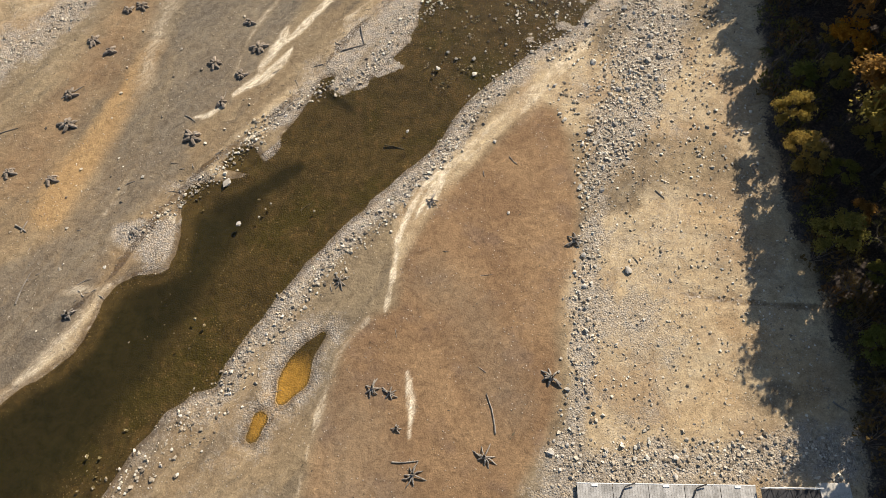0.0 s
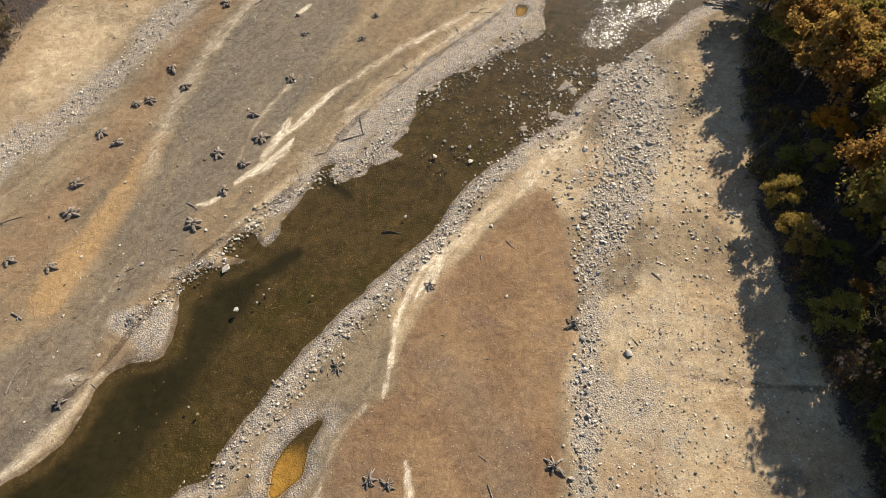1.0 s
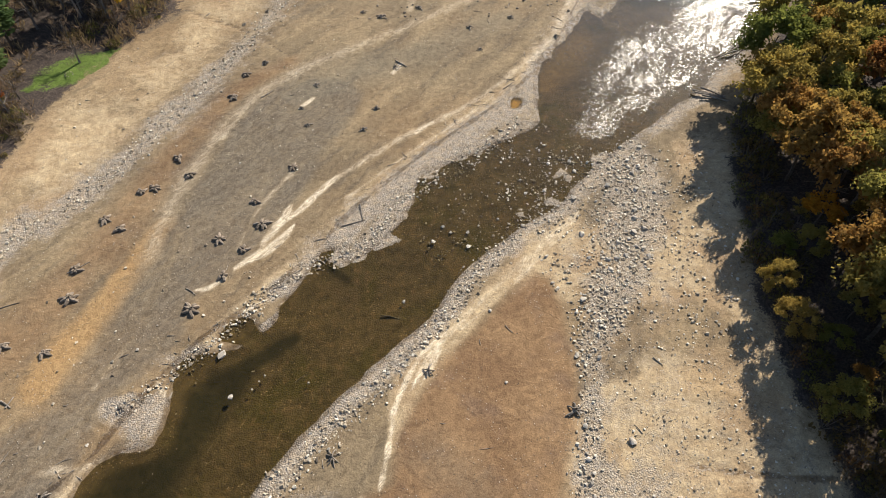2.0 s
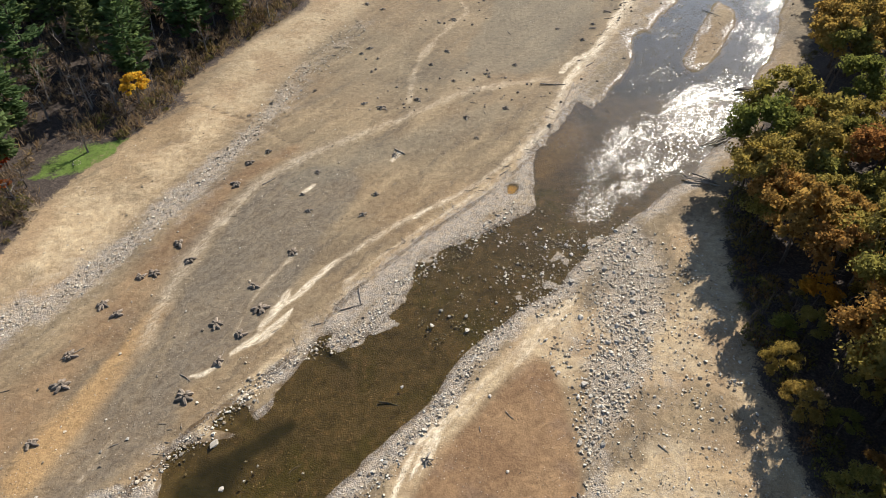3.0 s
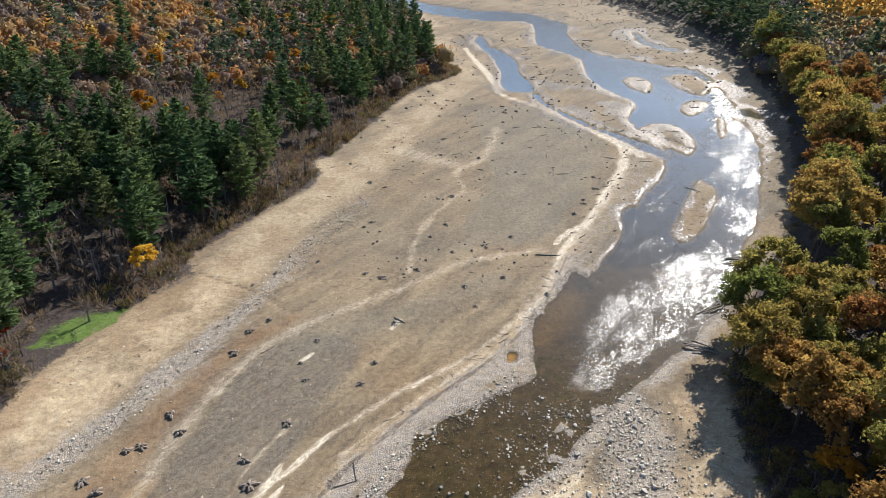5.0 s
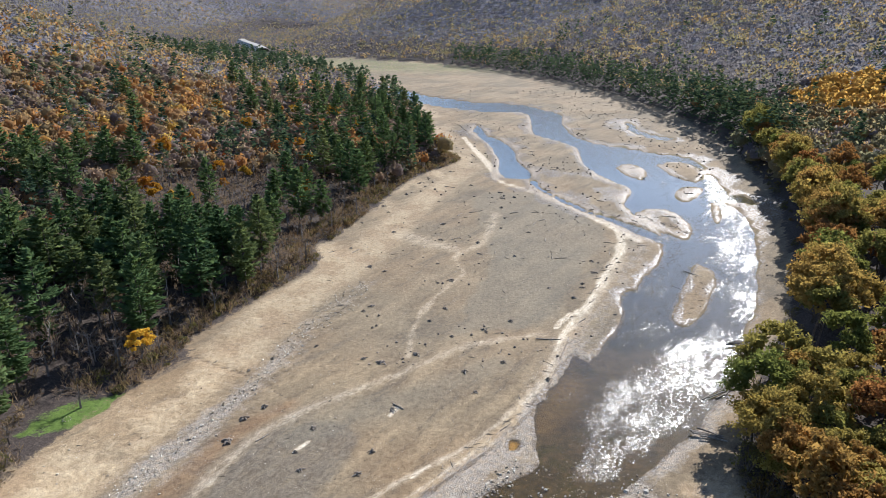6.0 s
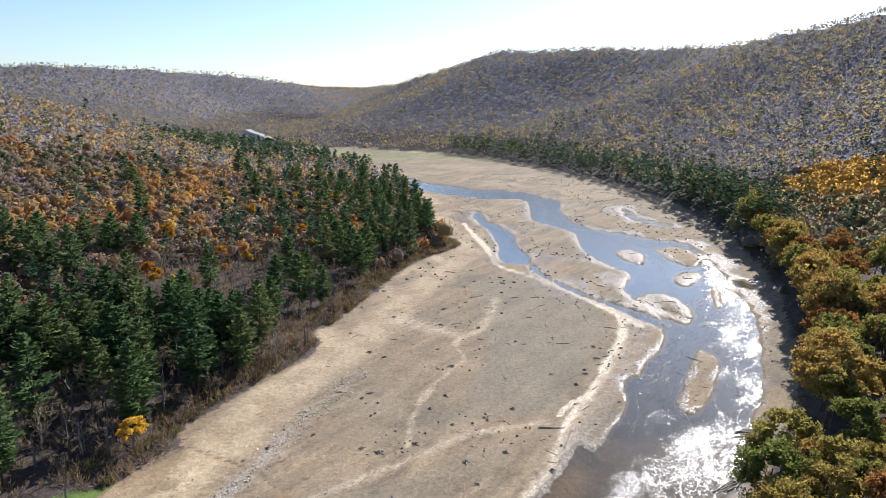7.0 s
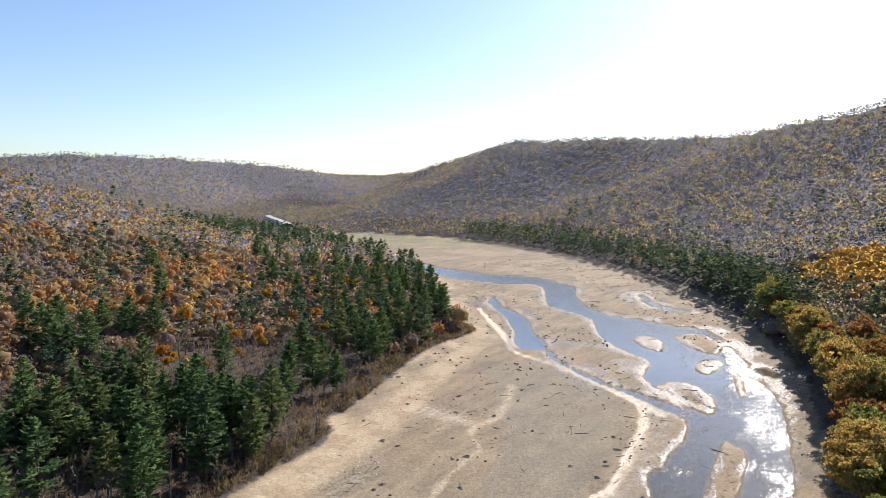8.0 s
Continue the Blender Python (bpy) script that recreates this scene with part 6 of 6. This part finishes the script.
    keep = (signed(x, y, SHORE) > 1) & (wetness(x, y) > 0.1)
    x, y = x[keep], y[keep]
    z = terrain(x, y)
    paths = []
    for px, py, pz in zip(x, y, z):
        a, L = 0.9 + rng.normal(0, 0.7), 0.15 + 0.9 * rng.random() ** 2
        L, r = L * (1 + 1.2 * (py > 190)), rng.uniform(0.025, 0.06) * (1 + 0.4 * (py > 120) + 1.0 * (py > 190))
        paths.append([(px - L * math.cos(a), py - L * math.sin(a), pz + r, r), (px + rng.normal(0, 0.06), py + rng.normal(0, 0.06), pz + r * 1.5, r), (px + L * math.cos(a), py + L * math.sin(a), pz + r, r * 0.5)])
    me = mesh_of("driftwood_litter", *tubes(paths, 4))
    me.materials.append(DRIFT)
    tagged(new("driftwood_litter", me), "scattered sticks and bark left on the mud", "driftwood", kind="stuff")


def build_clods():
    """Tufts and dark clods over the far flats, past counting."""
    rng = np.random.default_rng(8)
    x, y = rng.uniform(-20, 175, 5200), 125 + 560 * rng.random(5200) ** 1.4
    keep = (signed(x, y, SHORE) > 4) & (wetness(x, y) > 0.8) & (fbm(x, y, 26.0, 3) > -0.15)
    x, y = x[keep][:1100], y[keep][:1100]
    z = terrain(x, y)
    r = rng.uniform(0.15, 0.42, len(x)) * (1 + (y > 260) * 0.8)
    v, f, _ = domes(np.stack([x, y, z], 1), r, r * rng.uniform(0.6, 1.3, len(x)), -0.1 * r, rng)
    me = mesh_of("mud_clods", v, f)
    me.materials.append(STUMP)
    tagged(new("mud_clods", me), "small dark clods and tufts on the mud flats", "clods", kind="stuff")


build_stumps()
build_driftwood()
build_clods()

# ---------------------------------------------------------------- boat dock, road


def box(name, lo, hi, material, parent, label="", bevel=0.0):
    bm = bmesh.new()
    bmesh.ops.create_cube(bm, size=1.0)
    c, s = [(a + b) / 2 for a, b in zip(lo, hi)], [b - a for a, b in zip(lo, hi)]
    for v in bm.verts:
        v.co = [c[k] + v.co[k] * s[k] for k in range(3)]
    if bevel:
        bmesh.ops.bevel(bm, geom=bm.edges[:], offset=bevel, segments=1, affect="EDGES")
    me = bpy.data.meshes.new(name)
    bm.to_mesh(me)
    bm.free()
    return part(name, me, material, parent, label)


def rod(name, a, b, r, material, parent, label=""):
    return part(name, mesh_of(name, *tubes([[(*a, r), (*b, r)]], 6)), material, parent, label)


DECK = plain_material("weathered_deck", (0.30, 0.285, 0.26), (0.46, 0.44, 0.41), 1.4, 0.8, 0.01, vary=0.14)
METAL = plain_material("galvanised_metal", (0.55, 0.56, 0.57), (0.68, 0.69, 0.70), 2.0, 0.4, 0.004, 0.6, 0.05)
WHITE = plain_material("white_plate", (0.74, 0.74, 0.72), (0.82, 0.82, 0.8), 2.0, 0.6, 0.004, vary=0.04)
TAR = plain_material("dark_rubber", (0.02, 0.02, 0.022), (0.045, 0.045, 0.048), 2.0, 0.7, 0.01)
CONCRETE = plain_material("pale_concrete", (0.40, 0.37, 0.32), (0.52, 0.49, 0.43), 0.8, 0.9, 0.01)


def build_dock():
    """A grounded floating dock in sections, a gangway with truss rails, and its landing."""
    z0 = max(height(x, 4.4) for x in (16, 22, 28, 34)) + 0.05
    dock = base("boat_dock", 25, 3.95, z0)
    y0, y1 = -1.6, 1.4
    for k in range(5):
        x0 = -9.9 + 3.95 * k
        box("float", (x0 + 0.1, y0 + 0.15, 0.0), (x0 + 3.8, y1 - 0.15, 0.32), TAR, dock, bevel=0.05)
        for j in range(13):
            a = x0 + 0.03 + j * 0.3
            box("plank", (a, y0 + 0.06, 0.36), (a + 0.285, y1 - 0.06, 0.40), DECK, dock)
        for y in (y0, y1):
            box("side_rail", (x0, y - 0.05, 0.28), (x0 + 3.93, y + 0.05, 0.43), WHITE if y == y1 else METAL, dock, "pale metal edge rail", 0.01)
        if k % 2 == 0:
            box("cleat_plate", (x0 + 1.6, y1 - 0.32, 0.405), (x0 + 2.3, y1 - 0.08, 0.47), WHITE, dock, "white mooring plate", 0.015)
        if k in (1, 3):
            rod("mooring_arm", (x0 + 2.4, y1 + 0.05, 0.75), (x0 + 1.3, y1 - 0.35, 0.62), 0.07, TAR, dock, "black steel mooring arm")
            rod("mooring_strut", (x0 + 1.3, y1 - 0.35, 0.62), (x0 + 0.1, y0 + 0.3, 0.5), 0.07, TAR, dock, "black steel mooring arm")
    tagged(dock, "weathered plank dock in sections stranded on gravel", "dock")
    z1 = max(z0 + 0.35, height(43, 4.4) + 0.2)
    way = base("gangway", 38.3, 4.1, z1)
    for j in range(21):
        box("plank", (-3.2 + j * 0.3, -0.85, 0.0), (-2.92 + j * 0.3, 0.85, 0.05), TAR, way, "dark grating tread")
    for y in (-0.95, 0.95):
        box("beam", (-3.25, y - 0.06, -0.12), (3.15, y + 0.06, 0.06), METAL, way, bevel=0.01)
        rod("top_rail", (-3.25, y, 1.05), (3.15, y, 1.05), 0.045, WHITE, way)
        for j in range(7):
            x = -3.2 + j * 1.05
            rod("rail_post", (x, y, 0.0), (x, y, 1.05), 0.035, METAL, way)
            if j < 6:
                rod("brace", (x, y, 0.05 if j % 2 else 1.0), (x + 1.05, y, 1.0 if j % 2 else 0.05), 0.03, METAL, way)
    tagged(way, "metal gangway with white truss rails leading ashore", "gangway")
    land = base("landing", 43.2, 4.2, height(43.2, 4.2))
    box("slab", (-1.6, -1.6, -0.3), (1.8, 1.5, z1 - land.location.z + 0.02), CONCRETE, land, bevel=0.04)
    tagged(land, "pale concrete landing slab at the gangway's head", "landing")


def build_road():
    """The pale highway that crosses the valley far off, on its low bank."""
    line = spline([(-312, 1195, 7), (-330, 1250, 7), (-378, 1370, 7), (-432, 1500, 7), (-460, 1580, 7)], 5)
    d = unit(np.gradient(line[:, :2], axis=0))
    side = np.stack([-d[:, 1], d[:, 0]], 1)
    zc = terrain(line[:, 0], line[:, 1]) + 6.0
    rows = []
    for off, dz in ((-17, -8.0), (-7, 0.0), (7, 0.0), (17, -8.0)):
        rows.append(np.column_stack([line[:, :2] + side * off, zc + dz]))
    v = np.stack(rows, 1).reshape(-1, 3)
    me = mesh_of("road", v, grid_faces(len(line), 4))
    me.materials.append(CONCRETE)
    tagged(new("road", me), "pale concrete highway on a low bank crossing the valley", "road", kind="structure")


build_dock()
build_road()


def build_pad():
    """The small ring of pale stones on the grass."""
    rng = np.random.default_rng(3)
    kinds = rock_meshes(rng, 2)
    for k in range(9):
        a = k * 0.7
        set_rock(kinds[k % 2], -71.5 + 0.7 * math.cos(a), 103.2 + 0.7 * math.sin(a), rng.uniform(0.25, 0.4), rng, "small pale stone of a fire ring on grass")


build_pad()
